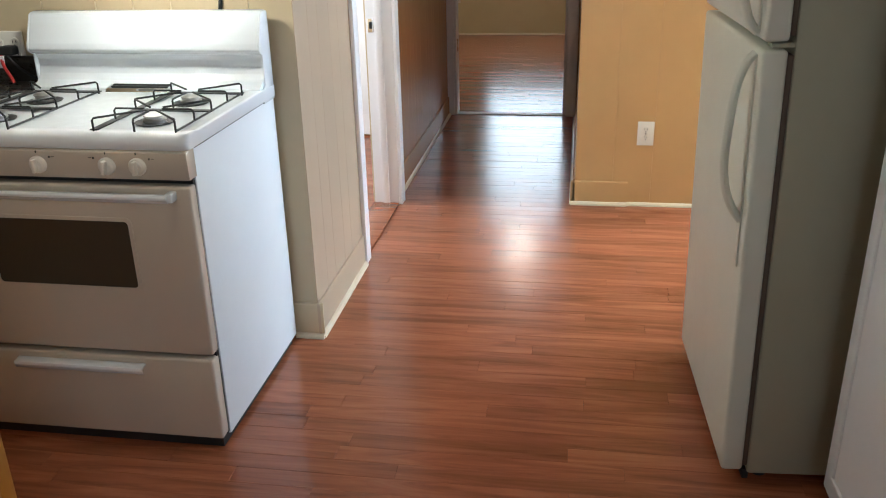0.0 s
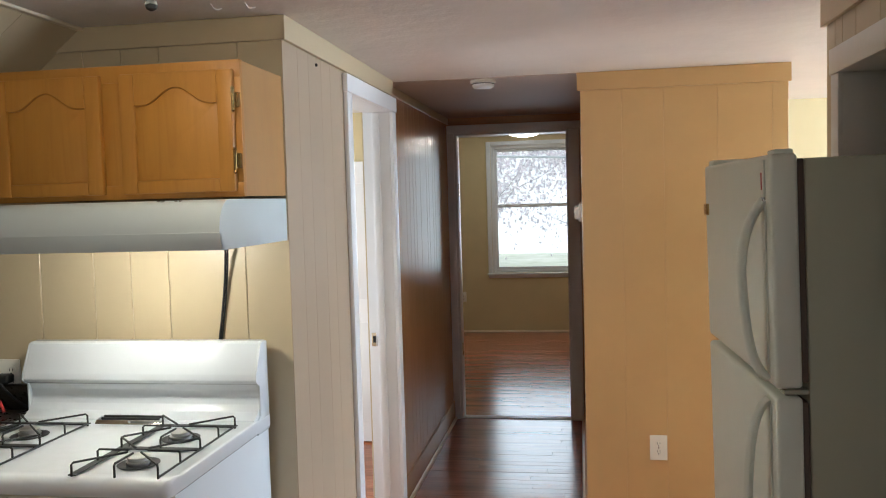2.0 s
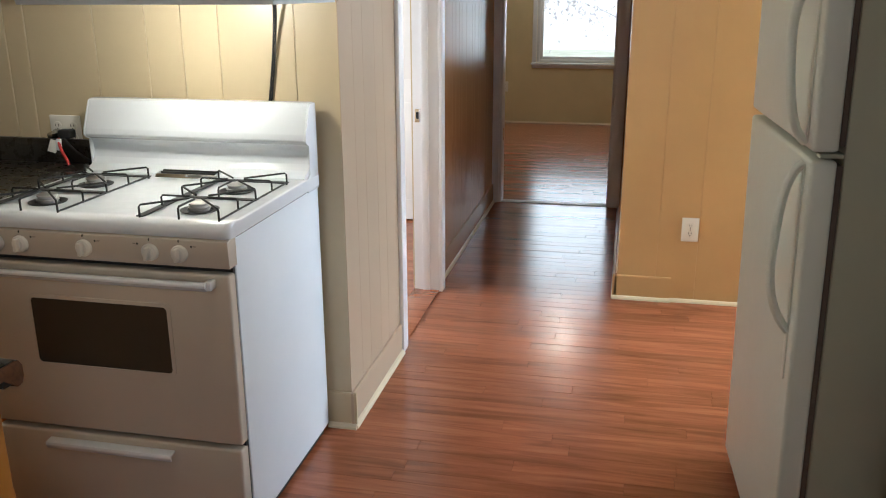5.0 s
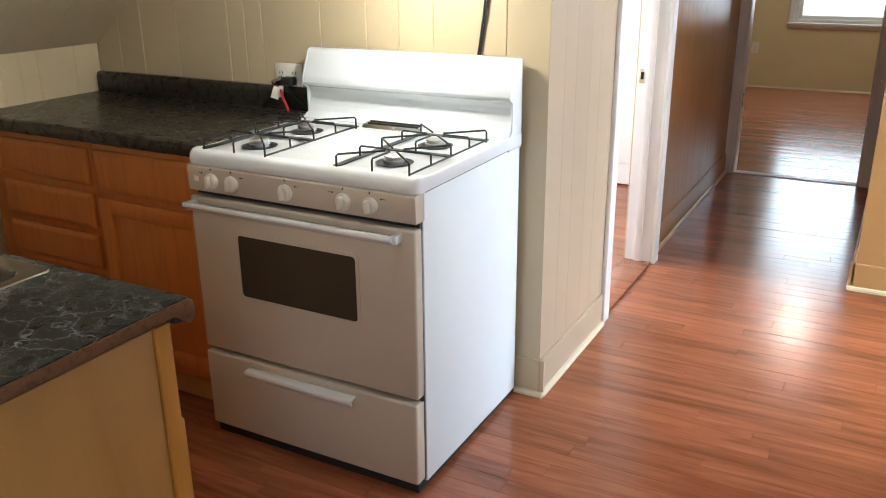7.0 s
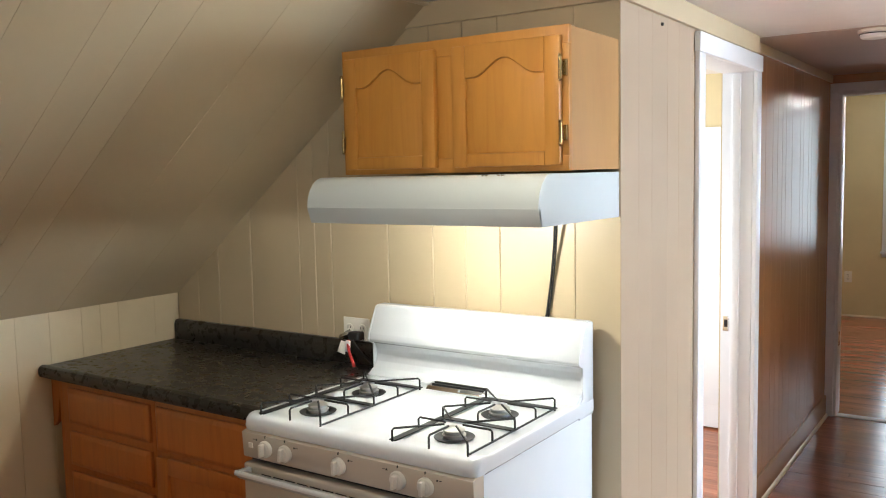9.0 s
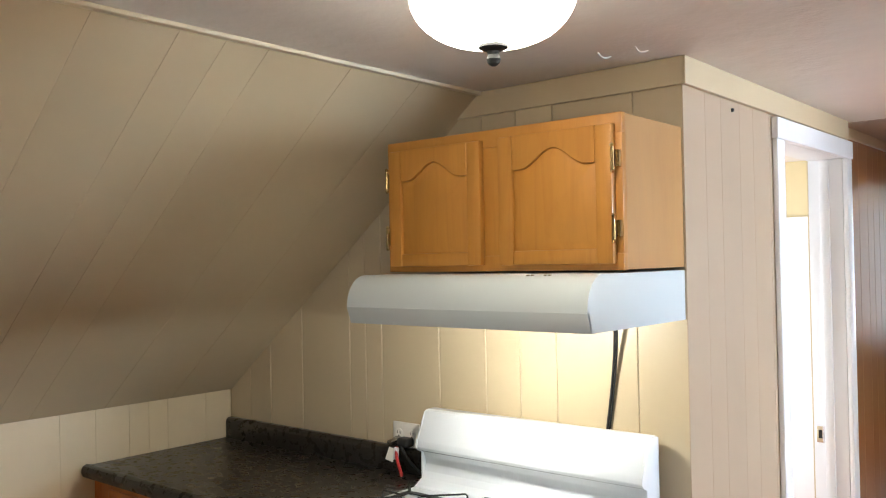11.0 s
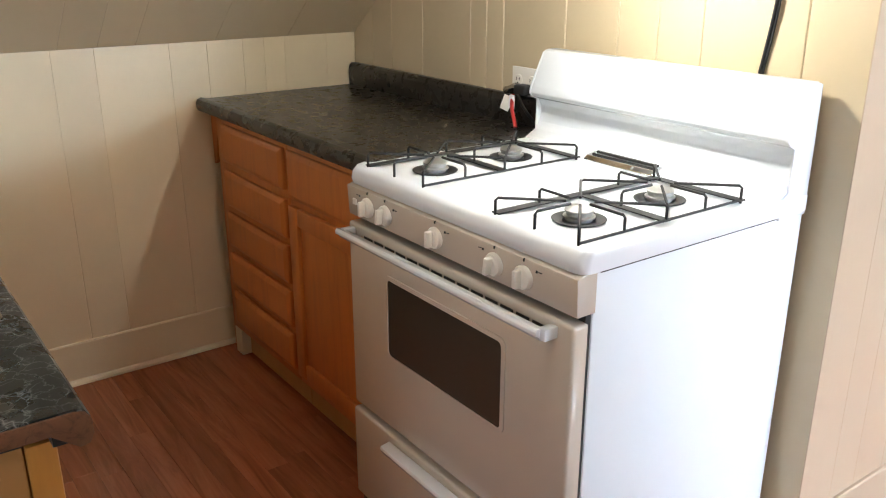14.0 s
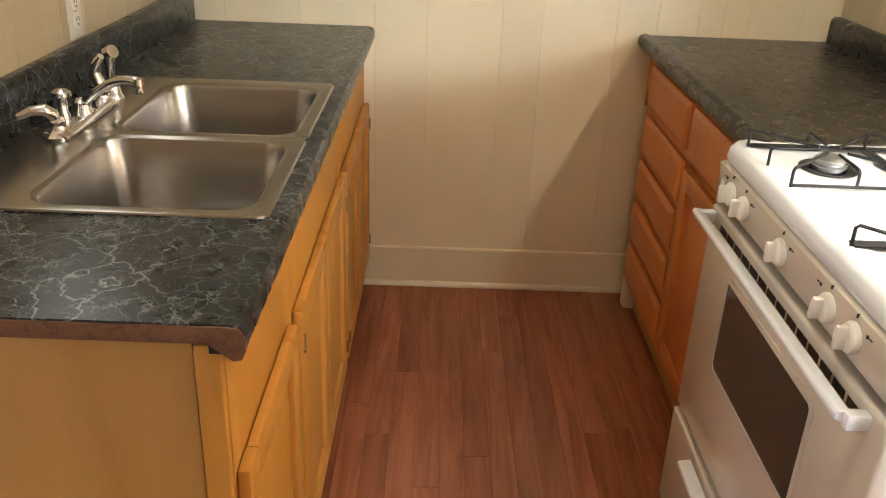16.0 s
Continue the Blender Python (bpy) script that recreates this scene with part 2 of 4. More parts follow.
def prism(outline, axis, a, b, bevel=0.0, seg=2, into=None):
    """A flat outline pushed from a to b along an axis. Outline pairs are (y, z) for x, (x, z) for y and (x, y) for z."""
    def at(p, w):
        return {"x": (w, p[0], p[1]), "y": (p[0], w, p[1]), "z": (p[0], p[1], w)}[axis]
    bm = bmesh.new()
    lo, hi = [bm.verts.new(at(p, a)) for p in outline], [bm.verts.new(at(p, b)) for p in outline]
    bm.faces.new(lo)
    bm.faces.new(hi[::-1])
    k = len(outline)
    for i in range(k):
        bm.faces.new((lo[i], hi[i], hi[(i + 1) % k], lo[(i + 1) % k]))
    bmesh.ops.recalc_face_normals(bm, faces=bm.faces[:])
    if bevel:
        bmesh.ops.bevel(bm, geom=bm.edges[:], offset=bevel, segments=seg, profile=.5, affect="EDGES")
    return join(into, bm)


def lathe(profile, m, steps=32, into=None):
    """A profile of (radius, height) pairs turned about z, then posed by m."""
    bm = bmesh.new()
    rings = []
    for r, z in profile:
        if r < 1e-6:
            rings.append([bm.verts.new(m @ Vector((0, 0, z)))])
        else:
            rings.append([bm.verts.new(m @ Vector((r * math.cos(2 * math.pi * i / steps), r * math.sin(2 * math.pi * i / steps), z))) for i in range(steps)])
    for a, b in zip(rings, rings[1:]):
        for i in range(steps):
            j = (i + 1) % steps
            if len(a) == 1 and len(b) > 1:
                bm.faces.new((a[0], b[i], b[j]))
            elif len(b) == 1 and len(a) > 1:
                bm.faces.new((a[i], b[0], a[j]))
            elif len(a) > 1:
                bm.faces.new((a[i], b[i], b[j], a[j]))
    bmesh.ops.recalc_face_normals(bm, faces=bm.faces[:])
    return join(into, bm)


def tube(points, radius, sides=8, into=None, closed=False):
    """A round bar along a line of points."""
    pts = [Vector(p) for p in points]
    bm = bmesh.new()
    rings, k = [], len(pts)
    side = None
    for i, p in enumerate(pts):
        before, after = pts[i - 1] if (i or closed) else p, pts[(i + 1) % k] if (i < k - 1 or closed) else p
        d = (after - before).normalized()
        if side is None:
            side = d.orthogonal().normalized()
        side = (side - d * side.dot(d)).normalized()
        up = d.cross(side)
        rr = radius[i] if isinstance(radius, (list, tuple)) else radius
        rings.append([bm.verts.new(p + rr * (math.cos(2 * math.pi * s / sides) * side + math.sin(2 * math.pi * s / sides) * up)) for s in range(sides)])
    for i in range(k if closed else k - 1):
        a, b = rings[i], rings[(i + 1) % k]
        for s in range(sides):
            bm.faces.new((a[s], a[(s + 1) % sides], b[(s + 1) % sides], b[s]))
    if not closed:
        bm.faces.new(rings[0][::-1])
        bm.faces.new(rings[-1])
    bmesh.ops.recalc_face_normals(bm, faces=bm.faces[:])
    return join(into, bm)


def curve(a, b, c, d, steps=14):
    """Points on a Bezier curve."""
    a, b, c, d = map(Vector, (a, b, c, d))
    return [((1 - t) ** 3) * a + 3 * t * (1 - t) ** 2 * b + 3 * t * t * (1 - t) * c + t ** 3 * d for t in (i / steps for i in range(steps + 1))]


def skin(loops, cap=True):
    bm = bmesh.new()
    vs = [[bm.verts.new(p) for p in l] for l in loops]
    for a, b in zip(vs, vs[1:]):
        for i in range(len(a)):
            bm.faces.new((a[i], a[(i + 1) % len(a)], b[(i + 1) % len(a)], b[i]))
    if cap:
        bm.faces.new(vs[-1])
    bmesh.ops.recalc_face_normals(bm, faces=bm.faces[:])
    return bm


def boards(parent, origin, u, v, n, length, height, seed, mat, name="panel_board", sizes=(.08, .13, .19, .26), gap=.0012, depth=.006, holes=(), cut=.0022):
    """Upright grooved panelling: boards side by side along u, standing along v, their face depth proud of the origin's plane along n.
    holes: stretches (u0, u1, v0, v1) that stay open."""
    rng = random.Random(seed)
    o, u, v, n = Vector(origin), Vector(u), Vector(v), Vector(n)
    at, cuts = 0.0, [0.0]
    while at < length - 1e-4:
        at = min(length, at + rng.choice(sizes))
        if length - at < .04:
            at = length
        cuts.append(at)
    edges = sorted({c for h in holes for c in h[:2]})
    cuts = sorted(set(cuts) | {e for e in edges if 0 < e < length})
    cuts = [c for i, c in enumerate(cuts) if i == 0 or c - cuts[i - 1] > .012 or c in edges]
    for a, b in zip(cuts, cuts[1:]):
        if b - a < .01:
            continue
        spans = [(0.0, height)]
        for h0, h1, g0, g1 in holes:
            if h0 < (a + b) / 2 < h1:
                spans = [s for lo, hi in spans for s in ((lo, min(hi, g0)), (max(lo, g1), hi)) if s[1] - s[0] > .01]
        for lo, hi in spans:
            bm = bmesh.new()
            w0, w1 = a + gap / 2, b - gap / 2
            section = [(w0, 0), (w0, depth - cut), (w0 + cut, depth), (w1 - cut, depth), (w1, depth - cut), (w1, 0)]
            ends = [[bm.verts.new(o + u * s + v * h + n * d) for s, d in section] for h in (lo, hi)]
            for i in range(5):
                bm.faces.new((ends[0][i], ends[0][i + 1], ends[1][i + 1], ends[1][i]))
            bm.faces.new(ends[0])
            bm.faces.new(ends[1][::-1])
            bmesh.ops.recalc_face_normals(bm, faces=bm.faces[:])
            ob = link_mesh(name, bm, mat)
            ob.parent = parent


def wall(name, boxes, mat, label):
    bm = bmesh.new()
    for b in boxes:
        box(*b, into=bm)
    return setting(name, bm, mat, label, "wall")


# ---- structure ----
TOP = 2.156      # flat ceiling
KNEE = 1.127     # top of the low wall under the slope
D = .006         # thickness of the panelling

# wall behind the range
w = wall("wall_north", [(-2.02, .085 - D, D, .12, 0, TOP + .1)], TAN, "tan grooved panel wall behind the range")
boards(w, (-1.9, D, 0), (1, 0, 0), (0, 0, 1), (0, -1, 0), 1.985, TOP, 3, TAN)
# wall with the open white door, then the hall
w = wall("wall_hall_west", [(-.03, .085 - D, .12, .69, 0, TOP + .1), (-.03, .085 - D, .69, 1.49, 2.03, TOP + .1),
                            (-.06, .05 - D, 1.49, 3.46, 0, TOP + .1)], TAN, "tan grooved panel wall beside the hall")
boards(w, (.085 - D, 0, 0), (0, 1, 0), (0, 0, 1), (1, 0, 0), 1.49, TOP, 5, TAN_DAYLIT, sizes=(.09, .11, .14), cut=.0008, gap=.0003, holes=[(.69, 1.49, 0, 2.03)])
boards(w, (.05 - D, 1.49, 0), (0, 1, 0), (0, 0, 1), (1, 0, 0), 1.97, TOP, 9, TAN_SHADED, sizes=(.08, .10, .14, .2))
# end of the hall
wall("wall_hall_end", [(-1.8, .10, 3.46, 3.58, 0, 2.45), (.900, 2.4, 3.46, 3.58, 0, 2.45), (.10, .900, 3.46, 3.58, 2.045, 2.45)], TAN_SHADED, "tan end wall of the hall, shade in its colour")
# panelled block on the other side of the hall
w = wall("wall_hall_east", [(.985 + D, 1.915 - D, 1.55 + D, 1.67, 0, TOP + .1), (.985 + D, 1.1, 1.67, 3.46, 0, TOP + .1)], TAN_WARM, "warm tan grooved panel wall end beside the hall")
boards(w, (.985, 1.55 + D, 0), (1, 0, 0), (0, 0, 1), (0, -1, 0), .930, TOP, 12, TAN_WARM, sizes=(.13, .19, .24), cut=.0012, gap=.0004)
boards(w, (.985 + D, 1.55 + D, 0), (0, 1, 0), (0, 0, 1), (-1, 0, 0), 1.9, TOP, 15, TAN_SHADED, sizes=(.12, .19, .24))
# wall with the fridge recess
w = wall("wall_east", [(1.725 + D, 1.85, .09, .247, 0, TOP + .1), (1.725 + D, 1.85, -.83, .09, 1.93, TOP + .1), (1.725 + D, 1.85, -5.0, -4.7, 0, TOP + .1), (1.725 + D, 1.85, -3.5, -.83, 0, TOP + .1),
                       (1.725 + D, 1.85, -4.7, -3.5, 0, .8), (1.725 + D, 1.85, -4.7, -3.5, 2.0, TOP + .1)], TAN, "tan grooved panel wall with the fridge recess")
boards(w, (1.725 + D, -2.3, 0), (0, 1, 0), (0, 0, 1), (-1, 0, 0), 2.547, TOP, 18, TAN, sizes=(.13, .19, .24), holes=[(1.47, 2.39, 0, 1.93)])
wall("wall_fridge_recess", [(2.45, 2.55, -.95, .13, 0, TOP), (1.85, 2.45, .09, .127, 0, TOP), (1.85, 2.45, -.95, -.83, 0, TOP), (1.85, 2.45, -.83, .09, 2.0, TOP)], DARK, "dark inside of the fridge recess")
wall("wall_side_room_south", [(1.85, 4.6, .127, .247, 0, TOP + .1)], YELLOW, "yellow wall of the side room")
wall("wall_side_room_north", [(1.1, 4.6, 3.21, 3.33, 0, TOP + .1)], YELLOW, "yellow far wall of the side room")
wall("wall_side_room_east", [(4.6, 4.72, .1, .8, 0, 2.3), (4.6, 4.72, 3.0, 3.3, 0, 2.3), (4.6, 4.72, .8, 3.0, 0, .8), (4.6, 4.72, .8, 3.0, 2.1, 2.3)], YELLOW, "yellow window wall of the side room")
# low wall, slope, sink wall
w = wall("wall_west", [(-2.02, -1.911, -2.22, D, 0, 1.3)], CREAM, "cream grooved low wall under the slope")
boards(w, (-1.911, -2.1, 0), (0, 1, 0), (0, 0, 1), (1, 0, 0), 2.1, KNEE + .02, 21, CREAM, sizes=(.08, .13, .17, .24), gap=.0004, cut=.0011)
w = wall("wall_south", [(-2.02, -1.05, -2.22, -2.1 - D, 0, TOP + .1), (-.45, .02, -2.22, -2.1 - D, 0, TOP + .1), (-1.05, -.45, -2.22, -2.1 - D, 0, 1.28), (-1.05, -.45, -2.22, -2.1 - D, 1.72, TOP + .1)], TAN, "tan wall behind the sink")
boards(w, (-1.9, -2.1 - D, 0), (1, 0, 0), (0, 0, 1), (0, 1, 0), 1.92, TOP, 24, TAN, holes=[(.85, 1.45, 1.28, 1.72)])
# room behind the camera
wall("wall_back_room", [(-2.0, 1.85, -5.1, -5.0, 0, TOP + .1), (-2.0, -1.9, -5.0, -2.22, 0, TOP + .1)], TAN, "tan walls of the room at the back")
# far room
wall("wall_far_room", [(-1.8, -.06, 7.41, 7.53, 0, 2.45), (.90, 2.4, 7.41, 7.53, 0, 2.45), (-.06, .90, 7.41, 7.53, 0, .70), (-.06, .90, 7.41, 7.53, 2.19, 2.45)], YELLOW, "yellow window wall of the far room")
wall("wall_far_room_sides", [(-1.9, -1.8, 3.46, 7.53, 0, 2.45), (2.4, 2.5, 3.46, 7.53, 0, 2.45)], YELLOW, "yellow side walls of the far room")
# room behind the open white door
wall("wall_left_room", [(-2.5, -2.4, .0, .3, 0, 2.3), (-2.5, -2.4, 1.7, 3.46, 0, 2.3), (-2.5, -2.4, .3, 1.7, 0, .8), (-2.5, -2.4, .3, 1.7, 2.0, 2.3)], WHITE, "white window wall of the room behind the open door")
wall("wall_left_room_north", [(-2.4, -.06, 2.84, 2.96, 0, TOP + .1)], YELLOW, "cream far wall of the room behind the open door")
# ceilings
bm = box(-.577, 1.85, -5.1, 1.55, TOP, TOP + .1)
box(1.85, 4.72, .1, 3.33, TOP, TOP + .1, into=bm)
box(1.1, 1.85, 1.67, 3.33, TOP, TOP + .1, into=bm)
box(-2.5, -.03, .12, 3.46, TOP, TOP + .1, into=bm)
box(-2.0, -.577, -5.1, -2.22, TOP, TOP + .1, into=bm)
setting("ceiling", bm, CEIL, "white rough plaster ceiling", "ceiling")
setting("ceiling_hall", box(.05, .985, 1.55, 3.46, TOP - .003, TOP + .1), CEIL_HALL, "plaster ceiling of the hall, shade in its brownish colour", "ceiling")
setting("ceiling_far_room", box(-1.9, 2.5, 3.46, 7.53, 2.30, 2.46), CEIL, "white ceiling of the far room", "ceiling")
# slope, with its grooved boards running up it
run, rise = 1.323, TOP - KNEE
long_ = math.hypot(run, rise)
up, out = Vector((run / long_, 0, rise / long_)), Vector((rise / long_, 0, -run / long_))
bm = prism([(-1.9, KNEE), (-.577, TOP), (-.577, TOP + .1), (-2.02, TOP + .1), (-2.02, KNEE)], "y", -2.22, .0)
sl = setting("ceiling_slope", bm, TAN, "tan panelled sloping ceiling under the roof", "ceiling")
boards(sl, Vector((-1.9, -2.2, KNEE)), (0, 1, 0), up, out, 2.2, long_, 27, TAN, sizes=(.12, .2, .27, .4), gap=.0003, depth=.005, cut=.0009)
setting("trim_slope", box(-.60, -.565, -2.1, -.002, TOP - .012, TOP - .001, .003), TRIM_CREAM, "thin pale trim where slope meets ceiling", "trim")

# ---- trims, baseboards, doors ----
def baseboard(axis, at, a, b, sign, h=.135, mat=TAN, shoe=True):
    """A flat board along a wall's face, with a pale quarter-round shoe at its foot."""
    if h:
        pts = [(at + sign * d, z) for d, z in ((0, .0), (.010, .0), (.010, h - .005), (.007, h), (0, h))]
        setting("baseboard", prism(pts, axis, a, b), mat, "flat painted baseboard", "baseboard")
    if shoe:
        d0 = .0105 if h else .0
        pts = [(at + sign * (d0 + d), z) for d, z in ((0, .0), (.014, .0), (.013, .008), (.008, .015), (0, .018))]
        setting("trim_shoe", prism(pts, axis, a, b), TRIM_CREAM, "pale quarter-round moulding along the floor", "trim")


baseboard("x", 0, .0, .105, -1)
baseboard("y", .085, -.012, .66, 1, mat=TAN_DAYLIT)
baseboard("y", .05, 1.56, 3.44, 1, mat=TAN_SHADED)
baseboard("x", 1.55, .965, 1.25, -1, h=.125, mat=TAN_WARM)
baseboard("x", 1.55, 1.25, 1.915, -1, h=0)
baseboard("y", .985, 1.54, 3.44, -1, mat=TAN_SHADED)
baseboard("y", -1.905, -2.1, 0, 1, h=.15, mat=CREAM)
baseboard("x", 7.41, -1.8, 2.4, -1, h=0)
baseboard("x", 3.21, 1.1, 4.6, -1, h=0)
# crown boards
for a in ((-.70, .098, -.014, -.001, TOP - .075, TOP - .001), (.086, .100, -.014, 1.5, TOP - .075, TOP - .001),
          (.051, .064, 1.5, 3.44, TOP - .05, TOP - .006), (.97, 1.925, 1.536, 1.549, TOP - .085, TOP - .001), (1.71, 1.724, -3, .26, TOP - .085, TOP - .001)):
    setting("trim_crown", box(*a, bevel=.002), TAN if a[0] != .97 else TAN_WARM, "painted flat board along the ceiling", "trim")


def casing(name, side, inner, outer, top_in, top_out, face, sign, mat, label):
    """Door casing round an opening: two legs and a head, proud of a wall's face. side 'x': wall faces along x and the opening runs along y."""
    t = thing(name, label, "door frame", (0, 0, 0), kind="structure")
    def slab(p, a0, a1, z0, z1, th):
        lo, hi = sorted((face, face + sign * th))
        b = box(lo, hi, a0, a1, z0, z1, .004) if side == "x" else box(a0, a1, lo, hi, z0, z1, .004)
        part(p, b, mat, t)
    slab("casing_leg", outer[0], inner[0], 0, top_in, .018)
    slab("casing_leg", inner[1], outer[1], 0, top_in, .018)
    slab("casing_head", outer[0] - .006, outer[1] + .006, top_in, top_out, .022)
    return t


def lining(t, side, inner, top, a, b, mat):
    """Jambs and head lining inside a wall's thickness, with door stops."""
    for lo, hi in ((inner[0] - .02, inner[0]), (inner[1], inner[1] + .02)):
        part("jamb", box(a, b, lo, hi, 0, top, .002) if side == "x" else box(lo, hi, a, b, 0, top, .002), mat, t)
    part("head_jamb", box(a, b, inner[0] - .02, inner[1] + .02, top, top + .02, .002) if side == "x" else box(inner[0] - .02, inner[1] + .02, a, b, top, top + .02, .002), mat, t)


d1 = casing("door_1", "x", (.735, 1.455), (.665, 1.525), 2.005, 2.075, .0855, 1, WHITE, "white painted door frame, strike plate on its jamb")
lining(d1, "x", (.735, 1.455), 2.005, -.045, .085, WHITE)
part("door_stop", box(.0, .035, 1.443, 1.455, 0, 2.0, .002), WHITE, d1)
part("strike_plate", box(-.034, -.006, 1.4515, 1.4555, .880, .945, .001), CHROME, d1, "small steel strike plate")
part("strike_hole", box(-.027, -.013, 1.4508, 1.4525, .897, .930), BLACK, d1, "dark latch hole")
part("threshold", prism([(.735, 0), (1.455, 0), (1.455, .010), (.735, .010)], "x", -.05, .085, .003), FLOOR, d1, "worn reddish wooden threshold")
d2 = casing("door_2", "y", (.098, .900), (.012, .975), 2.045, 2.10, 3.455, -1, GREY_TRIM, "grey-white painted frame of an open doorway")
lining(d2, "y", (.115, .883), 2.03, 3.45, 3.59, GREY_TRIM)
for hz in (.45, 1.6):
    part("hinge", box(.1155, .119, 3.50, 3.53, hz, hz + .09, .001), BRASS, d2, "old brass hinge leaf")
part("threshold", box(.115, .883, 3.46, 3.53, 0, .006, .002), GREY_TRIM, d2)
d3 = casing("door_3", "x", (-.81, .07), (-.88, .14), 1.91, 1.985, 1.7245, -1, GREY_TRIM, "grey-white painted frame round the fridge recess")
lining(d3, "x", (-.81, .07), 1.91, 1.72, 1.86, GREY_TRIM)


def tall_cupboard():
    t = thing("tall_cupboard", "white painted tall cupboard with a bronze knob, beside the fridge", "cupboard", (1.68, -1.1, 0))
    part("carcass", box(1.658, 1.724, -1.44, -.785, .0, 1.98, .003), WHITE, t)
    d = part("door", box(1.626, 1.656, -1.42, -.772, .085, 1.93, .006, 3), WHITE, t)
    for z0, z1 in ((.16, .95), (1.06, 1.84)):
        part("panel", box(1.6215, 1.630, -1.345, -.850, z0, z1, .004), WHITE, d)
        bm = bmesh.new()
        for a in ((-1.36, -.835, z0 - .015, z0), (-1.36, -.835, z1, z1 + .015), (-1.36, -1.345, z0, z1), (-.850, -.835, z0, z1)):
            box(1.617, 1.628, *a, .003, into=bm)
        part("moulding", bm, WHITE, d)
    part("knob", lathe([(0, 0), (.007, 0), (.006, .012), (.012, .018), (.015, .024), (.013, .030), (.006, .033), (0, .033)], pose(1.6265, -.800, 1.272, 0, -90, 0), 20), BRASS, d, "bronze knob")


tall_cupboard()

# ---- gas range ----
def range_cooker():
    L, R, F = -.766, .008, -.70
    t = thing("gas_range", "white enamel gas range with four burners, against the wall", "stove", (-.38, -.36, 0))
    part("body", box(L + .002, R - .002, -.655, -.03, .022, .889, .004), ENAMEL_SIDE, t)
    part("seam", box(L + .006, R - .006, -.668, -.650, .03, .886), BLACK, t, "dark seam behind the door")
    part("top_seam", box(L + .003, R - .003, -.64, -.05, .887, .8945), BLACK, t, "dark seam under the cooktop")
    # base brought forward in black, as the shade in the gap above the floor
    part("shadow_base", box(L + .012, R - .012, -.690, -.06, 0, .033), BLACK, t, "black base filling in the shade under the drawer")
    # cooktop with a rolled rim
    C = F + .010
    rim = [(C, .893), (C - .004, .905), (C, .922), (C + .012, .933), (C + .03, .936), (C + .06, .931), (-.13, .931), (-.03, .931), (-.03, .893)]
    loops = []
    for d in (0, .0015, .005, .010, .017, .024):
        back = .024 - math.sqrt(.024 ** 2 - (.024 - d) ** 2)
        drop = .006 - math.sqrt(max(0, .006 ** 2 - max(0, .006 - d) ** 2))
        loops.append((d, [(y + (back if y < C + .1 else 0), z - (drop if z > .93 else 0)) for y, z in rim]))
    rows = [[(L - .003 + d, y, z) for y, z in p] for d, p in loops] + [[(R + .003 - d, y, z) for y, z in p] for d, p in loops[::-1]]
    bm = skin(rows)
    bm.verts.ensure_lookup_table()
    bm.faces.new([bm.verts[k] for k in range(len(rim))])
    bmesh.ops.recalc_face_normals(bm, faces=bm.faces[:])
    part("cooktop", bm, ENAMEL, t)
    # back guard: slanted face over a hollow cove
    prof = [(-.03, .90), (-.03, 1.155), (-.037, 1.164), (-.07, 1.164), (-.082, 1.158), (-.122, 1.070), (-.126, 1.052), (-.120, 1.042), (-.098, 1.034), (-.088, 1.015), (-.086, .995),
            (-.092, .972), (-.106, .953), (-.128, .940), (-.140, .934), (-.14, .90)]
    part("back_guard", prism(prof, "x", L + .004, R - .004, .002), ENAMEL, t)
    for x in (L - .002, R - .004):
        part("guard_end", prism([(-.03, .885), (-.03, 1.158), (-.04, 1.162), (-.07, 1.162), (-.082, 1.156), (-.124, 1.068), (-.127, 1.05), (-.118, 1.04), (-.100, 1.032), (-.100, .94), (-.125, .925), (-.125, .885)], "x", x, x + .006, .0015), ENAMEL, t)
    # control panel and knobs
    part("control_panel", prism([(F + .005, .815), (F + .001, .888), (F + .02, .893), (F + .05, .893), (F + .05, .815)], "x", L, R, .003), ENAMEL_SHADED, t, "white control panel, shade in its colour")
    for i, x in enumerate((-.672, -.597, -.405, -.212, -.128)):
        m = pose(x, F + .003, .851, 90, 0, 0)
        k = part("knob", lathe([(0, .0), (.0235, 0), (.0235, .006), (.021, .010), (.016, .012), (.015, .013), (0, .013)], m, 28), PLASTIC, t, "ivory plastic knob")
        g = box(-.0055, .0055, -.018, .018, .010, .028, .0035)
        g.transform(m @ pose(0, 0, 0, 0, 0, -8 if i % 2 else 0))
        part("knob_grip", g, PLASTIC, k)
        part("dial_mark", box(x - .0012, x + .0012, F - .0012, F + .003, .882, .888), BLACK, t)
        s = -1 if i in (0, 3) else 1
        part("dial_text_bar", box(x + s * .040, x + s * .048, F - .0004, F + .003, .8722, .8732), BLACK, t)
        part("dial_dot", box(x + s * .033, x + s * .0365, F - .0006, F + .003, .870, .8745), BLACK, t)
    part("brand_mark", box(-.738, -.724, F - .0006, F + .004, .846, .860), PLASTIC, t, "small plain pale mark")
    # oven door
    door = part("oven_door", box(L + .002, R - .002, F, -.660, .306, .799, .008, 3), ENAMEL_SHADED, t, "white oven door with a smoked window, shade in its colour")
    def rr(x0, x1, z0, z1, r, k=6):
        pts = []
        for cx, cz, a0 in ((x1 - r, z1 - r, 0), (x0 + r, z1 - r, 90), (x0 + r, z0 + r, 180), (x1 - r, z0 + r, 270)):
            pts += [(cx + r * math.cos(radians(a0 + 90 * i / k)), cz + r * math.sin(radians(a0 + 90 * i / k))) for i in range(k + 1)]
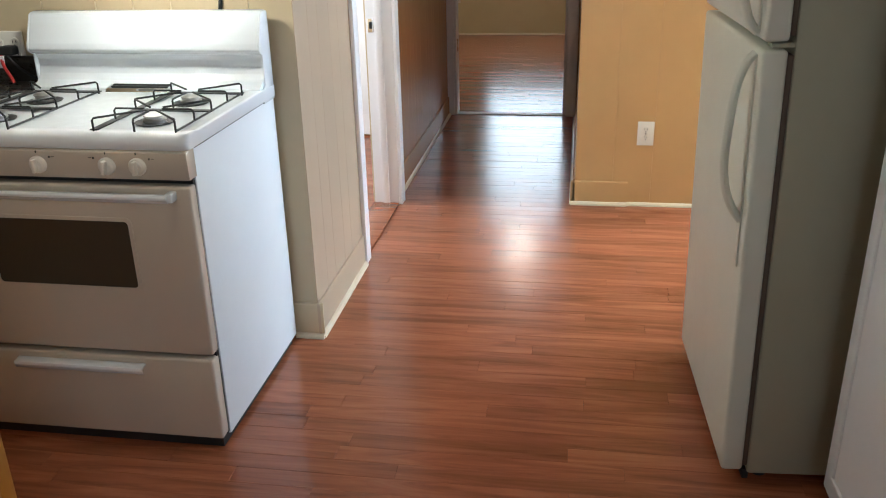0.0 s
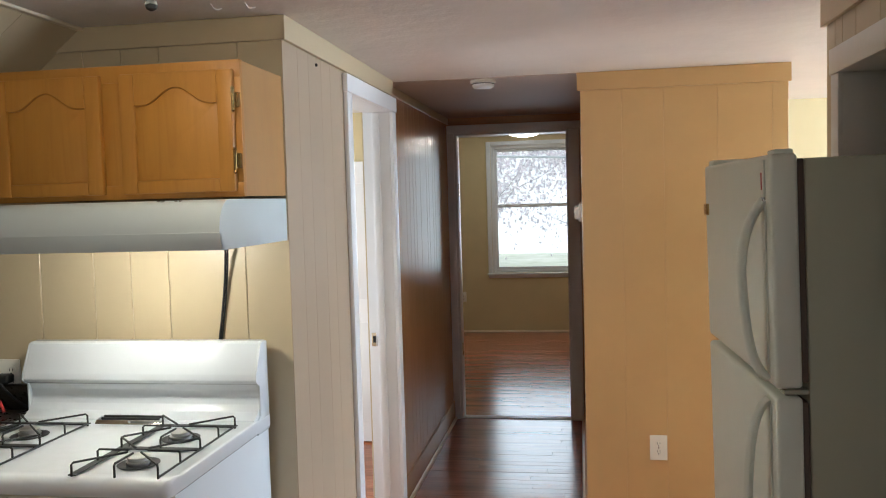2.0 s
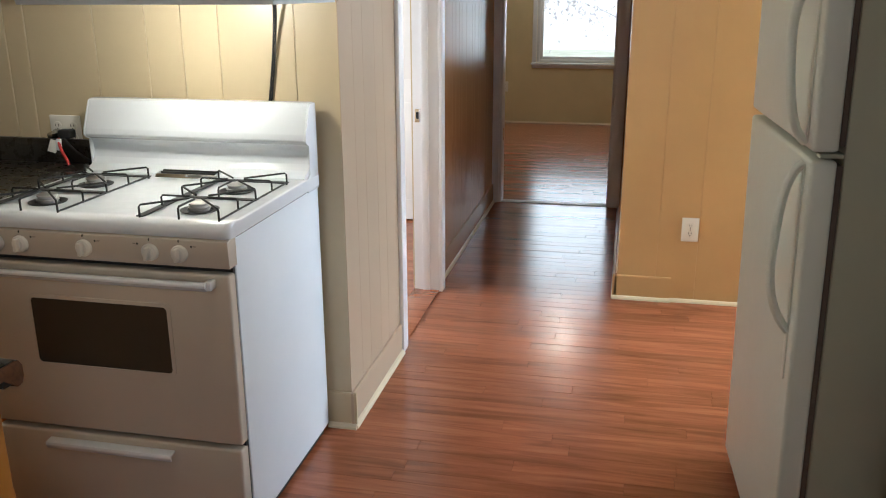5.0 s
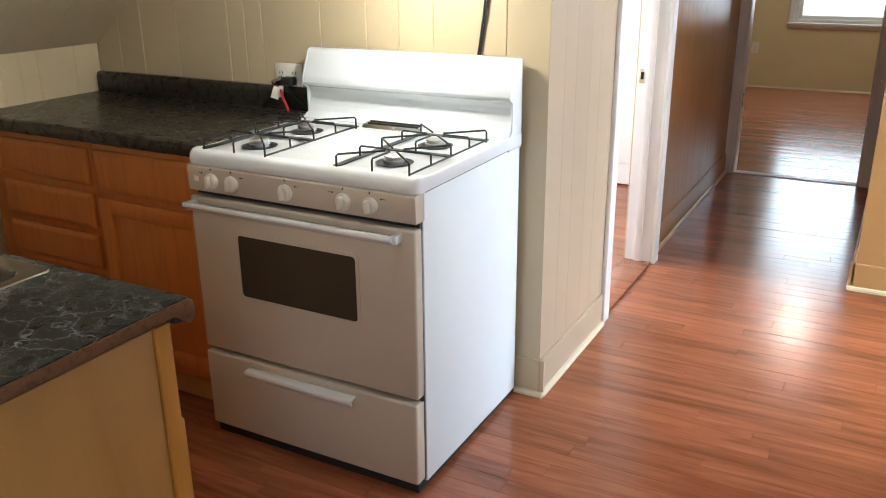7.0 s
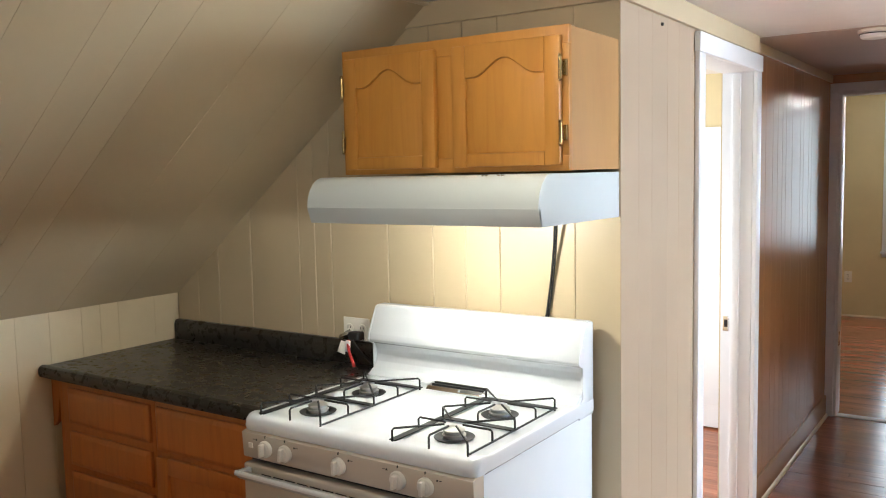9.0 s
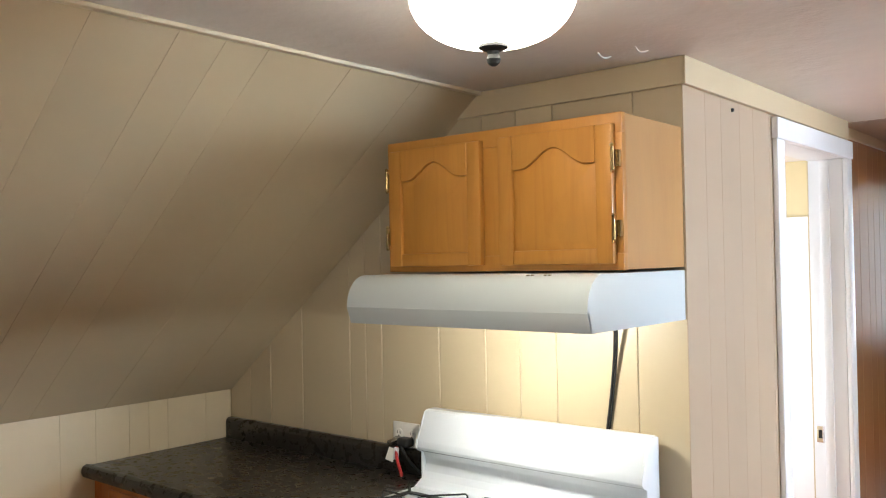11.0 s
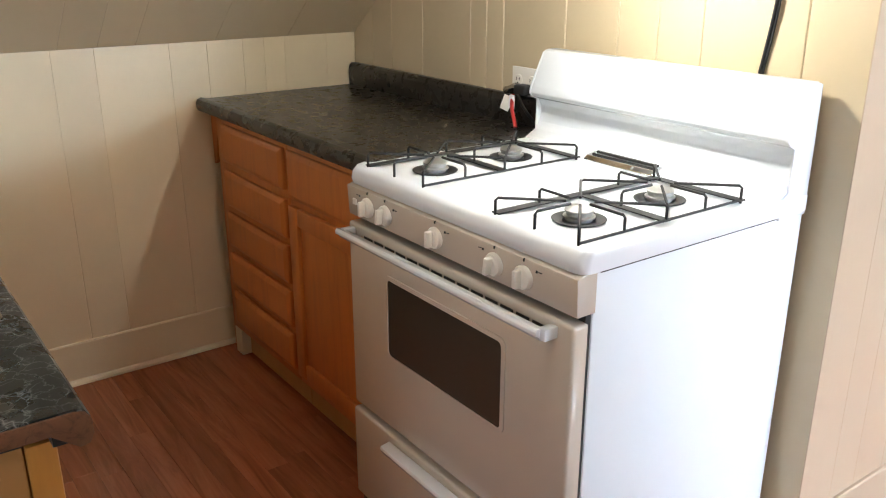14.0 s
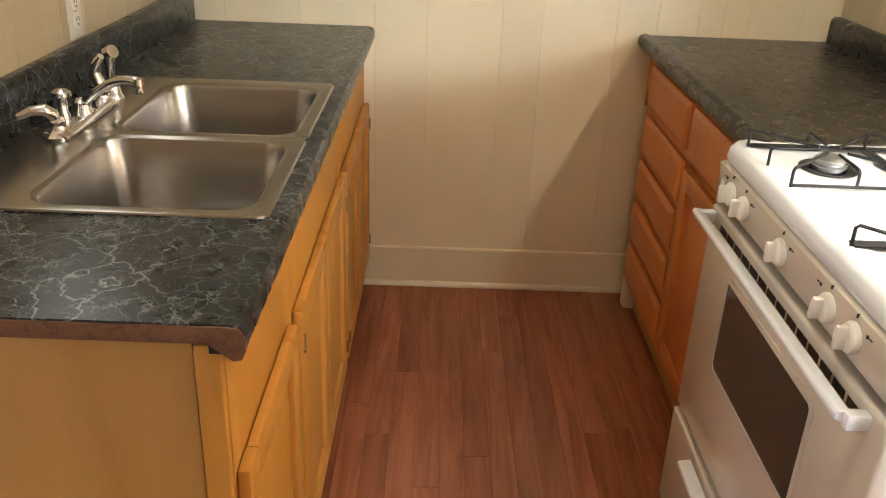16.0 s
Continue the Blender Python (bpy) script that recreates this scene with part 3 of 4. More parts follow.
        return pts
    rim_o, rim_i = rr(-.600, -.170, .498, .710, .018), rr(-.590, -.180, .508, .700, .012)
    bm = bmesh.new()
    o = [[bm.verts.new((x, y, z)) for x, z in loop] for loop, y in ((rim_o, F + .001), (rim_o, F - .003), (rim_i, F - .004), (rim_i, F + .004))]
    for a, b in zip(o, o[1:]):
        for i in range(len(a)):
            bm.faces.new((a[i], a[(i + 1) % len(a)], b[(i + 1) % len(a)], b[i]))
    bmesh.ops.recalc_face_normals(bm, faces=bm.faces[:])
    part("window_rim", bm, ENAMEL_SHADED, door)
    part("oven_window", prism(rim_i, "y", F - .0015, F + .002), OVEN_GLASS, door, "smoked dark oven glass")
    for i in range(14):
        x = -.690 + i * .0455
        part("vent_slot", box(x, x + .037, F - .001, F + .004, .764, .778), BLACK, door)
    # handle: a thin flange on two end brackets
    part("handle", prism([(-.738, .788), (-.742, .782), (-.742, .775), (-.734, .771), (-.728, .762), (-.725, .763), (-.728, .775), (-.721, .786)], "x", L + .010, R - .052, .0012), ENAMEL, door, "white flat handle")
    for x in (L + .016, R - .060):
        part("handle_bracket", box(x, x + .020, -.731, F + .002, .765, .789, .003), ENAMEL, door)
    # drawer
    dr = part("drawer", box(L + .004, R - .004, F - .006, -.660, .034, .294, .008, 3), ENAMEL_SHADED, t, "white broiler drawer, shade in its colour")
    part("drawer_handle", prism([(F - .036, .273), (F - .038, .265), (F - .032, .252), (F - .028, .252), (F - .032, .266), (F - .010, .270), (F - .010, .277)], "x", -.585, -.195, .001), ENAMEL, dr, "white flat handle")
    part("oven_gap", box(L + .006, R - .006, -.672, -.66, .288, .31), BLACK, t)
    # burners and wire grates
    for cx in (-.605, -.138):
        for cy in (-.555, -.325):
            b = part("burner", lathe([(.051, .9315), (.053, .9335), (.038, .933), (.032, .930), (0, .930)], pose(cx, cy, .001), 32), BLACK, t, "black burner well")
            part("burner_head", lathe([(0, .931), (.026, .931), (.026, .936), (.031, .938), (.031, .941), (.025, .943), (.025, .948), (.028, .950), (.028, .953), (.022, .957), (0, .958)], pose(cx, cy, .0), 32), ALU, b, "cast aluminium burner head")
        part("grate", grate(cx, -.440, .225, .455, .938), IRON, t, "black wire grate over two burners")
    v = part("oven_vent", prism([(-.205, .932), (-.205, .938), (-.195, .946), (-.168, .952), (-.160, .948), (-.160, .932)], "x", -.475, -.262, .002), CHROME, t, "chrome oven vent")
    for i in range(2):
        part("vent_slit", box(-.462, -.275, -.190 + i * .015, -.182 + i * .015, .9475 + i * .003, .9515 + i * .003), BLACK, v)
    return t


def grate(cx, cy, w, d, z):
    """Flat straps along one side, the middle and the back, a wire along the other side, and bent wire fingers over each burner."""
    bm = bmesh.new()
    x0, x1, y0, y1 = cx - w / 2, cx + w / 2, cy - d / 2, cy + d / 2
    r, h = .0029, .030
    box(x0 - .011, x0 + .011, y0, y1 + .009, z - .002, z + .001, .0006, 1, bm)
    for y in (cy, y1):
        box(x0 + .012, x1 + .004, y - .011, y + .011, z - .002, z + .001, .0006, 1, bm)
    tube([(x1, y0, z), (x1, y1, z)], r, 6, bm)
    for x, y in ((x0, y0), (x1, y0), (x1, y1), (x0, y1)):
        tube([(x, y, z - .0068), (x, y, z)], r, 6, bm)
    for by in (cy - d / 4, cy + d / 4):
        for sx, sy in ((-1, -1), (1, -1), (1, 1), (-1, 1), (-1, 0), (1, 0), (0, -1)):
            a = Vector((cx + sx * w / 2, by + sy * d / 4, z))
            low = a.copy()
            if sy == -1 and by < cy:
                low.z -= .0068
            top = Vector((a.x, a.y, z + h))
            inner = Vector((cx, by, z + h)) + (Vector((cx, by, z + h)) - top).normalized() * -.026
            u = (inner - top).normalized()
            tube([low, top - Vector((0, 0, .005)), top + u * .005, inner], r, 6, bm)
    return bm


range_cooker()

# ---- wall cabinet and hood over the range ----
def arch_door(parent, x0, x1, z0, z1, y, arch, mat, name="door", hinge=0):
    """A framed cabinet door facing -y with a raised panel under an arched or straight top rail."""
    s, foot, th = .044, .036, .019
    pts = [(x0, z0), (x1, z0), (x1, z1), (x0, z1)]
    d = part(name, prism(pts, "y", y + .0095, y + th, .002), mat, parent)
    for a, b in ((x0, x0 + s), (x1 - s, x1)):
        part("stile", box(a, b, y, y + th - .001, z0, z1, .004), mat, d)
    part("rail", box(x0 + s, x1 - s, y + .0006, y + th - .001, z0, z0 + foot, .0035), mat, d)
    xi0, xi1, n = x0 + s, x1 - s, 24
    zl = z1 - s - (arch * .95 if arch else 0)
    def edge(u):
        if not arch:
            return zl
        v = abs(2 * u - 1)
        return zl + arch * (.5 + .5 * math.cos(math.pi * min(1, v / .80))) if v < .80 else zl
    low = [(xi0 + (xi1 - xi0) * i / n, edge(i / n)) for i in range(n + 1)]
    part("rail", prism(low + [(xi1, z1), (xi0, z1)], "y", y + .0006, y + th - .001, .0015, 1), mat, d)
    for inset, yy in ((.001, y + .0085), (.020, y + .0012)):
        lo = [(xi0 + inset + (xi1 - xi0 - 2 * inset) * i / n, edge(i / n) - inset) for i in range(n + 1)]
        shape = lo + [(xi1 - inset, z0 + foot + inset), (xi0 + inset, z0 + foot + inset)]
        if inset == .001:
            outer = shape
        else:
            bm = bmesh.new()
            a, b = [bm.verts.new((x, y + .0085, z)) for x, z in outer], [bm.verts.new((x, yy, z)) for x, z in shape]
            for i in range(len(a)):
                bm.faces.new((a[i], a[(i + 1) % len(a)], b[(i + 1) % len(a)], b[i]))
            bm.faces.new(b)
            bmesh.ops.recalc_face_normals(bm, faces=bm.faces[:])
            part("panel", bm, mat, d)
    if hinge:
        hx = x1 + .004 if hinge > 0 else x0 - .004
        for hz in (z0 + .082, z1 - .082):
            bm = tube([(hx, y - .004, hz - .026), (hx, y - .004, hz + .026)], .0045, 10)
            lathe([(0, .026), (.0045, .027), (.0055, .030), (.003, .034), (0, .036)], pose(hx, y - .004, hz), 10, bm)
            lathe([(0, -.036), (.003, -.034), (.0055, -.030), (.0045, -.027), (0, -.026)], pose(hx, y - .004, hz), 10, bm)
            lo, hi = sorted((hx, hx + hinge * .012))
            box(lo, hi, y + .008, y + .0195, hz - .02, hz + .02, .001, 1, bm)
            part("hinge", bm, BRASS, d, "antique brass hinge")
    return d


def wall_cabinet():
    x0, x1, y, z0, z1 = -.668, .082, -.330, 1.603, 1.972
    t = thing("wall_cabinet", "honey oak wall cabinet with two arched doors, hung above the hood", "cabinet", ((x0 + x1) / 2, -.16, z0))
    part("body", box(x0 + .004, x1 - .003, y + .018, -.001, z0 + .002, z1 - .002), OAK_SIDE, t, "pale veneer side panels")
    part("top_rail", box(x0, x1, y, y + .02, 1.925, z1, .002), OAK, t)
    part("bottom_rail", box(x0, x1, y, y + .02, z0, z0 + .04, .002), OAK, t)
    for a, b in ((x0, x0 + .04), (-.325, -.262), (x1 - .04, x1)):
        part("frame_stile", box(a, b, y + .0005, y + .02, z0 + .04, 1.925, .001), OAK, t)
    arch_door(t, -.648, -.322, 1.618, 1.945, y - .019, .046, OAK, hinge=-1)
    arch_door(t, -.263, .064, 1.618, 1.945, y - .019, .046, OAK, hinge=1)


def range_hood():
    x0, x1 = -.673, .080
    t = thing("range_hood", "white enamel range hood with a curved front, under the wall cabinet", "range hood", ((x0 + x1) / 2, -.2, 1.467))
    arc = [(-.428 - .070 * math.cos(radians(a)), 1.511 + .086 * math.sin(radians(a))) for a in range(0, 91, 10)]
    outer = [(-.001, 1.467), (-.482, 1.467)] + arc + [(-.001, 1.597)]
    bm = bmesh.new()
    prism(outer[2:] + [(-.001, 1.590), (-.40, 1.590)] + [(y + .007, z - .007) for y, z in arc[-2::-1]], "x", x0 + .004, x1 - .004, into=bm)
    part("shell", bm, HOOD_SKIN, t)
    part("front_lip", prism([(-.4995, 1.513), (-.4830, 1.467), (-.4770, 1.467), (-.488, 1.513)], "x", x0, x1, .0012), HOOD_SKIN, t)
    part("back_panel", box(x0 + .004, x1 - .004, -.010, -.002, 1.467, 1.592), HOOD_SKIN, t)
    for a in (x0, x1 - .005):
        part("end_panel", prism(outer, "x", a, a + .005, .001), HOOD_SKIN, t)
    part("underside", box(x0 + .006, x1 - .006, -.486, -.012, 1.500, 1.506), ALU, t, "metal filter underside")
    part("lamp_lens", box(-.40, -.20, -.43, -.33, 1.494, 1.499, .002), BULB, t, "lit lamp lens")
    for x in (-.110, -.098, -.062, -.050):
        part("scratch_mark", box(x, x + .006, -.450, -.444, 1.5935, 1.5965), STEEL, t)


wall_cabinet()
range_hood()

# cord from the hood down behind the range
t = thing("hood_cord", "black power cord hanging from the hood behind the range", "power cord", (-.11, -.03, 1.0))
pts = curve((-.105, -.045, 1.49), (-.118, -.012, 1.40), (-.135, -.0075, 1.26), (-.165, -.0075, 1.10))
part("cord", tube(pts, .0038, 8), BLACK, t)
part("cord", tube([p + Vector((.0062, .002, 0)) for p in pts], .0028, 8), IRON, t)

# outlets
def outlet(at, axis, sign, label, w=.073, h=.117, gangs=1):
    """A wall plate with duplex receptacles; axis: the wall's normal."""
    t = thing("wall_outlet", label, "outlet", at)
    m = Matrix.Translation(at) @ (pose(0, 0, 0, 90, 0, 0) if axis == "y" and sign < 0 else pose(0, 0, 0, 90, 0, 180) if axis == "y" else pose(0, 0, 0, 90, 0, 90 * sign))
    b = box(-w / 2, w / 2, -h / 2, h / 2, 0, .006, .0025)
    b.transform(m)
    part("cover_plate", b, PLASTIC, t)
    for gx in ([0] if gangs == 1 else [-w / 4, w / 4]):
        for s in (-1, 1):
            f = lathe([(0, .009), (.0155, .009), (.0168, .0075), (.0168, .004)], pose(gx, s * .0195, 0), 20)
            f.transform(m)
            sock = part("socket", f, PLASTIC, t)
            for dx in (-.006, .006):
                q = box(gx + dx - .0012, gx + dx + .0012, s * .0195 - .001, s * .0195 + .008, .0088, .0096)
                q.transform(m)
                part("slot", q, BLACK, sock)
            q = box(gx - .0025, gx + .0025, s * .0195 - .011, s * .0195 - .006, .0088, .0096)
            q.transform(m)
            part("slot", q, BLACK, sock)
        q = lathe([(0, .0075), (.003, .0075), (.003, .005)], m @ pose(gx, 0, 0), 10)
        part("screw", q, STEEL, t)
    return t


outlet((1.322, 1.549, .378), "y", -1, "ivory duplex wall outlet on the warm tan panel", .080, .120)
outlet((-.918, -.001, 1.035), "y", -1, "white double wall outlet above the black backsplash", .118, .115, 2)
outlet((-1.06, -2.099, 1.085), "y", 1, "ivory wall outlet above the sink backsplash")
outlet((-.42, 7.409, .42), "y", -1, "ivory wall outlet in the far room")

# plug and leads at the range
t = thing("range_plug", "black plug with a paper tag and red lead, in the outlet", "plug", (-.90, -.03, 1.02))
part("plug_body", box(-.925, -.875, -.050, -.010, 1.018, 1.048, .008, 3), BLACK, t)
b = lathe([(0, 0), (.016, 0), (.018, .01), (.012, .03), (.010, .05), (0, .052)], pose(-.945, -.01, 1.03, 90, 0, 0), 16)
part("adapter", b, STEEL, t, "grey adapter")
part("red_lead", tube(curve((-.915, -.055, 1.02), (-.905, -.075, .98), (-.875, -.085, .97), (-.862, -.09, .937)), .0055, 8), RED, t, "red insulated lead")
part("black_lead", tube(curve((-.90, -.05, 1.02), (-.86, -.06, .98), (-.83, -.06, .96), (-.775, -.05, .93)), .0045, 8), BLACK, t, "black lead")
b = box(-.014, .014, -.001, .001, -.022, .022, .0005)
b.transform(pose(-.932, -.066, .995, 0, 20, 25))
part("paper_tag", b, PLASTIC, t, "white paper tag")
b = box(-.009, .009, -.004, .004, -.020, .020, .002)
b.transform(pose(-.912, -.062, 1.0, 0, 4, 5))
part("cable_sleeve", b, WHITE, t, "white sleeve")

# ---- base cabinets beside the range ----
def drawer_front(parent, x0, x1, z0, z1, y, mat, sign=-1, name="drawer"):
    """A drawer front with a wide bevelled edge; sign -1 faces -y, 1 faces +y."""
    a, b = y, y + sign * .012
    c, e = .016, y + sign * .019
    bm = bmesh.new()
    loops = [[(x0, a, z0), (x1, a, z0), (x1, a, z1), (x0, a, z1)], [(x0, b, z0), (x1, b, z0), (x1, b, z1), (x0, b, z1)],
             [(x0 + c, e, z0 + c), (x1 - c, e, z0 + c), (x1 - c, e, z1 - c), (x0 + c, e, z1 - c)]]
    vs = [[bm.verts.new(p) for p in q] for q in loops]
    for p, q in zip(vs, vs[1:]):
        for i in range(4):
            bm.faces.new((p[i], p[(i + 1) % 4], q[(i + 1) % 4], q[i]))
    bm.faces.new(vs[0])
    bm.faces.new(vs[-1])
    bmesh.ops.recalc_face_normals(bm, faces=bm.faces[:])
    bmesh.ops.bevel(bm, geom=bm.edges[:], offset=.002, segments=2, profile=.5, affect="EDGES")
    return part(name, bm, mat, parent)


def panel_door(parent, x0, x1, z0, z1, y, mat, sign=-1):
    """A framed base cabinet door facing along y by sign, with a recessed panel."""
    s, th = .055, .019
    def slab(a, b, c, d, y0, y1, bev):
        lo, hi = sorted((y + sign * y0, y + sign * y1))
        return box(a, b, lo, hi, c, d, bev)
    d = part("door", slab(x0 + s - .004, x1 - s + .004, z0 + s - .004, z1 - s + .004, .002, .007, .001), mat, parent)
    for a, b in ((x0, x0 + s), (x1 - s, x1)):
        part("stile", slab(a, b, z0, z1, 0, th, .0045), mat, d)
    for a, b in ((z0, z0 + s), (z1 - s, z1)):
        part("rail", slab(x0 + s, x1 - s, a, b, 0, th - .0008, .0045), mat, d)
    return d


g = "base cabinets beside the range"
t = thing("base_cabinet", "reddish oak base cabinet with five drawers, beside the low wall", "cabinet", (-1.55, -.3, 0), g)
part("carcass", box(-1.795, -1.288, -.585, -.02, .105, .893), OAK_RED, t)
part("face_frame", box(-1.815, -1.288, -.600, -.584, .105, .893, .002), OAK_RED, t)
part("toe_board", box(-1.80, -1.29, -.565, -.55, .004, .105), OAK_SIDE, t, "pale raw toe board")
part("filler_strip", box(-1.845, -1.814, -.592, -.57, .02, .893, .001), OAK_RED, t)
part("foot_block", box(-1.82, -1.765, -.60, -.55, .0, .104, .004), TRIM_CREAM, t, "scuffed pale foot block")
for lo, hi in ((.738, .866), (.585, .708), (.436, .560), (.288, .410), (.140, .264)):
    drawer_front(t, -1.760, -1.303, lo, hi, -.6005, OAK_RED)
t = thing("base_cabinet", "reddish oak base cabinet with a drawer and door, beside the range", "cabinet", (-1.03, -.3, 0), g)
part("carcass", box(-1.286, -.772, -.585, -.02, .105, .893), OAK_RED, t)
part("face_frame", box(-1.286, -.772, -.600, -.584, .105, .893, .002), OAK_RED, t)
part("toe_board", box(-1.286, -.78, -.565, -.55, .004, .105), OAK_SIDE, t, "pale raw toe board")
drawer_front(t, -1.268, -.795, .722, .866, -.6005, OAK_RED)
panel_door(t, -1.268, -.795, .140, .702, -.6005, OAK_RED)

t = thing("worktop", "speckled black laminate worktop with backsplash, on the base cabinets", "worktop", (-1.33, -.3, .893))
prof = [(-.018, .894), (-.615, .894), (-.622, .890), (-.632, .893), (-.638, .905), (-.638, .920), (-.632, .931), (-.620, .936), (-.606, .933), (-.595, .931), (-.018, .931)]
part("slab", prism(prof, "x", -1.898, -.768), LAM_PLAIN, t)
part("backsplash", prism([(-.003, .931), (-.034, .931), (-.034, .994), (-.030, 1.006), (-.022, 1.012), (-.003, 1.012)], "x", -1.893, -.768, .001), LAM_PLAIN, t)
part("bracket", prism([(-1.897, .893), (-1.83, .893), (-1.87, .72), (-1.897, .70)], "y", -.59, -.575), OAK_RED, t, "wooden end bracket")

# ---- sink run ----
g = "base cabinets under the sink"
FY = -1.525
def sink_unit(x0, x1, doors, label, high=.878):
    t = thing("base_cabinet", label, "cabinet", ((x0 + x1) / 2, -1.8, 0), g)
    part("carcass", box(x0 + .002, x1 - .002, -2.09, FY - .018, .10, high), OAK_SIDE, t)
    part("bottom_rail", box(x0 + .035, x1 - .035, FY - .018, FY, .10, .135, .001), OAK, t)
    part("apron", box(x0 + .035, x1 - .035, FY - .018, FY, .665, .884, .001), OAK, t, "plain oak apron under the worktop")
    for a, b in ((x0, x0 + .035), (x1 - .035, x1)):
        part("frame_stile", box(a, b, FY - .018, FY + .0005, .10, .884, .002), OAK, t)
    part("toe_board", box(x0, x1, FY - .075, FY - .06, .004, .10), OAK_SIDE, t)
    for i, (a, b) in enumerate(doors):
        d = panel_door(t, a, b, .118, .682, FY + .001, OAK, 1)
        hx = b - .012 if i == 0 else a
        for hz in (.19, .612):
            bm = tube([(hx + .004, FY + .020, hz - .018), (hx + .004, FY + .020, hz + .018)], .004, 8)
            box(hx - .002, hx + .008, FY + .001, FY + .020, hz - .012, hz + .012, .001, 1, bm)
            part("hinge", bm, BRASS, d, "dark brass hinge")
    return t


u = sink_unit(-.425, -.012, [(-.405, -.014)], "honey oak end cabinet with a plain apron over one door", .70)
part("side_web", box(-.028, -.014, -2.09, -1.545, .70, .872), OAK_SIDE, u)
part("end_panel", box(-.013, -.003, -2.09, -1.562, .0, .883, .0015), OAK_SIDE, u, "pale oak veneer end panel with a seam")
part("end_stile", box(-.013, .003, -1.560, FY - .002, .0, .884, .003), OAK, u)
part("seam_crack", box(-.0035, -.0022, -1.72, -1.60, .548, .551), CHIP, u)
part("edge_gap", box(-.012, -.004, -1.60, -1.562, .873, .885), BLACK, u)
sink_unit(-1.165, -.427, [(-.785, -.447), (-1.145, -.795)], "honey oak sink cabinet with a plain apron over two doors", .70)
sink_unit(-1.893, -1.167, [(-1.520, -1.187), (-1.873, -1.530)], "honey oak cabinet with two doors, against the low wall")

SX0, SX1, SY0, SY1 = -1.112, -.285, -2.040, -1.522
t = thing("sink_worktop", "black laminate worktop with pale veins and a worn chipboard end", "worktop", (-.94, -1.8, .885))
def edge_prof(y):
    return [(y, .886), (-1.512, .886), (-1.506, .878), (-1.496, .880), (-1.490, .893), (-1.490, .912), (-1.496, .922), (-1.507, .926), (y, .926)]
part("front_edge", prism(edge_prof(SY1 - .012), "x", -1.898, .023), LAM_VEIN, t)
part("slab", box(-1.898, SX0 + .012, -2.098, SY1 - .012, .886, .926), LAM_VEIN, t)
part("slab", box(SX1 - .012, .023, -2.098, SY1 - .012, .900, .926), LAM_VEIN, t)
part("back_edge", box(SX0 + .012, SX1 - .012, -2.098, SY0 + .012, .886, .926), LAM_VEIN, t)
part("backsplash", prism([(-2.098, .926), (-2.064, .926), (-2.064, 1.008), (-2.070, 1.018), (-2.078, 1.022), (-2.098, 1.022)], "x", -1.893, .010, .001), LAM_VEIN, t)
ends = [(-2.098, .901), (-1.535, .901), (-1.506, .878), (-1.495, .880), (-1.4895, .892), (-1.4895, .910), (-1.496, .9205), (-1.508, .9235), (-2.098, .9235)]
part("raw_end", prism(ends, "x", .0225, .0265, .001), CHIP, t, "worn bare chipboard end")


def rrect(x0, x1, y0, y1, r, z, k=8):
    pts = []
    for cx, cy, a0 in ((x1 - r, y1 - r, 0), (x0 + r, y1 - r, 90), (x0 + r, y0 + r, 180), (x1 - r, y0 + r, 270)):
        pts += [(cx + r * math.cos(radians(a0 + 90 * i / k)), cy + r * math.sin(radians(a0 + 90 * i / k)), z) for i in range(k + 1)]
    return pts


def double_sink():
    t = thing("kitchen_sink", "brushed steel double bowl sink set in the black worktop", "sink", (-.70, -1.78, .926))
    for o0, o1, b0, b1 in ((-.678, SX1, -.652, -.322), (SX0, -.678, -1.060, -.704)):
        ring = [rrect(o0, o1, SY0, SY1, .02, .9275), rrect(o0 + .001, o1 - .001, SY0 + .003, SY1 - .003, .02, .931),
                rrect(o0 + .006 if o0 < -1 else o0, o1 - .006 if o1 > -.5 else o1, SY0 + .008, SY1 - .008, .018, .932),
                rrect(b0 - .012, b1 + .012, -1.905, -1.545, .055, .930)]
        part("rim", skin(ring, False), STEEL, t)
        bowl = [rrect(b0 - .012, b1 + .012, -1.905, -1.545, .055, .930), rrect(b0 - .004, b1 + .004, -1.897, -1.553, .052, .926), rrect(b0, b1, -1.892, -1.558, .05, .915),
                rrect(b0 + .010, b1 - .010, -1.882, -1.568, .05, .800), rrect(b0 + .016, b1 - .016, -1.876, -1.574, .05, .775), rrect(b0 + .032, b1 - .032, -1.86, -1.59, .045, .760),
                rrect(b0 + .07, b1 - .07, -1.82, -1.63, .04, .756)]
        bw = part("bowl", skin(bowl), STEEL, t, "brushed steel bowl")
        cx = (b0 + b1) / 2
        part("drain", lathe([(0, .757), (.020, .757), (.022, .760), (.040, .760), (.043, .758)], pose(cx, -1.725, .0005), 24), CHROME, bw, "chrome drain")
    part("rim_bridge", box(-.692, -.664, SY0 + .004, SY1 - .004, .9268, .9305, .001), STEEL, t)


double_sink()


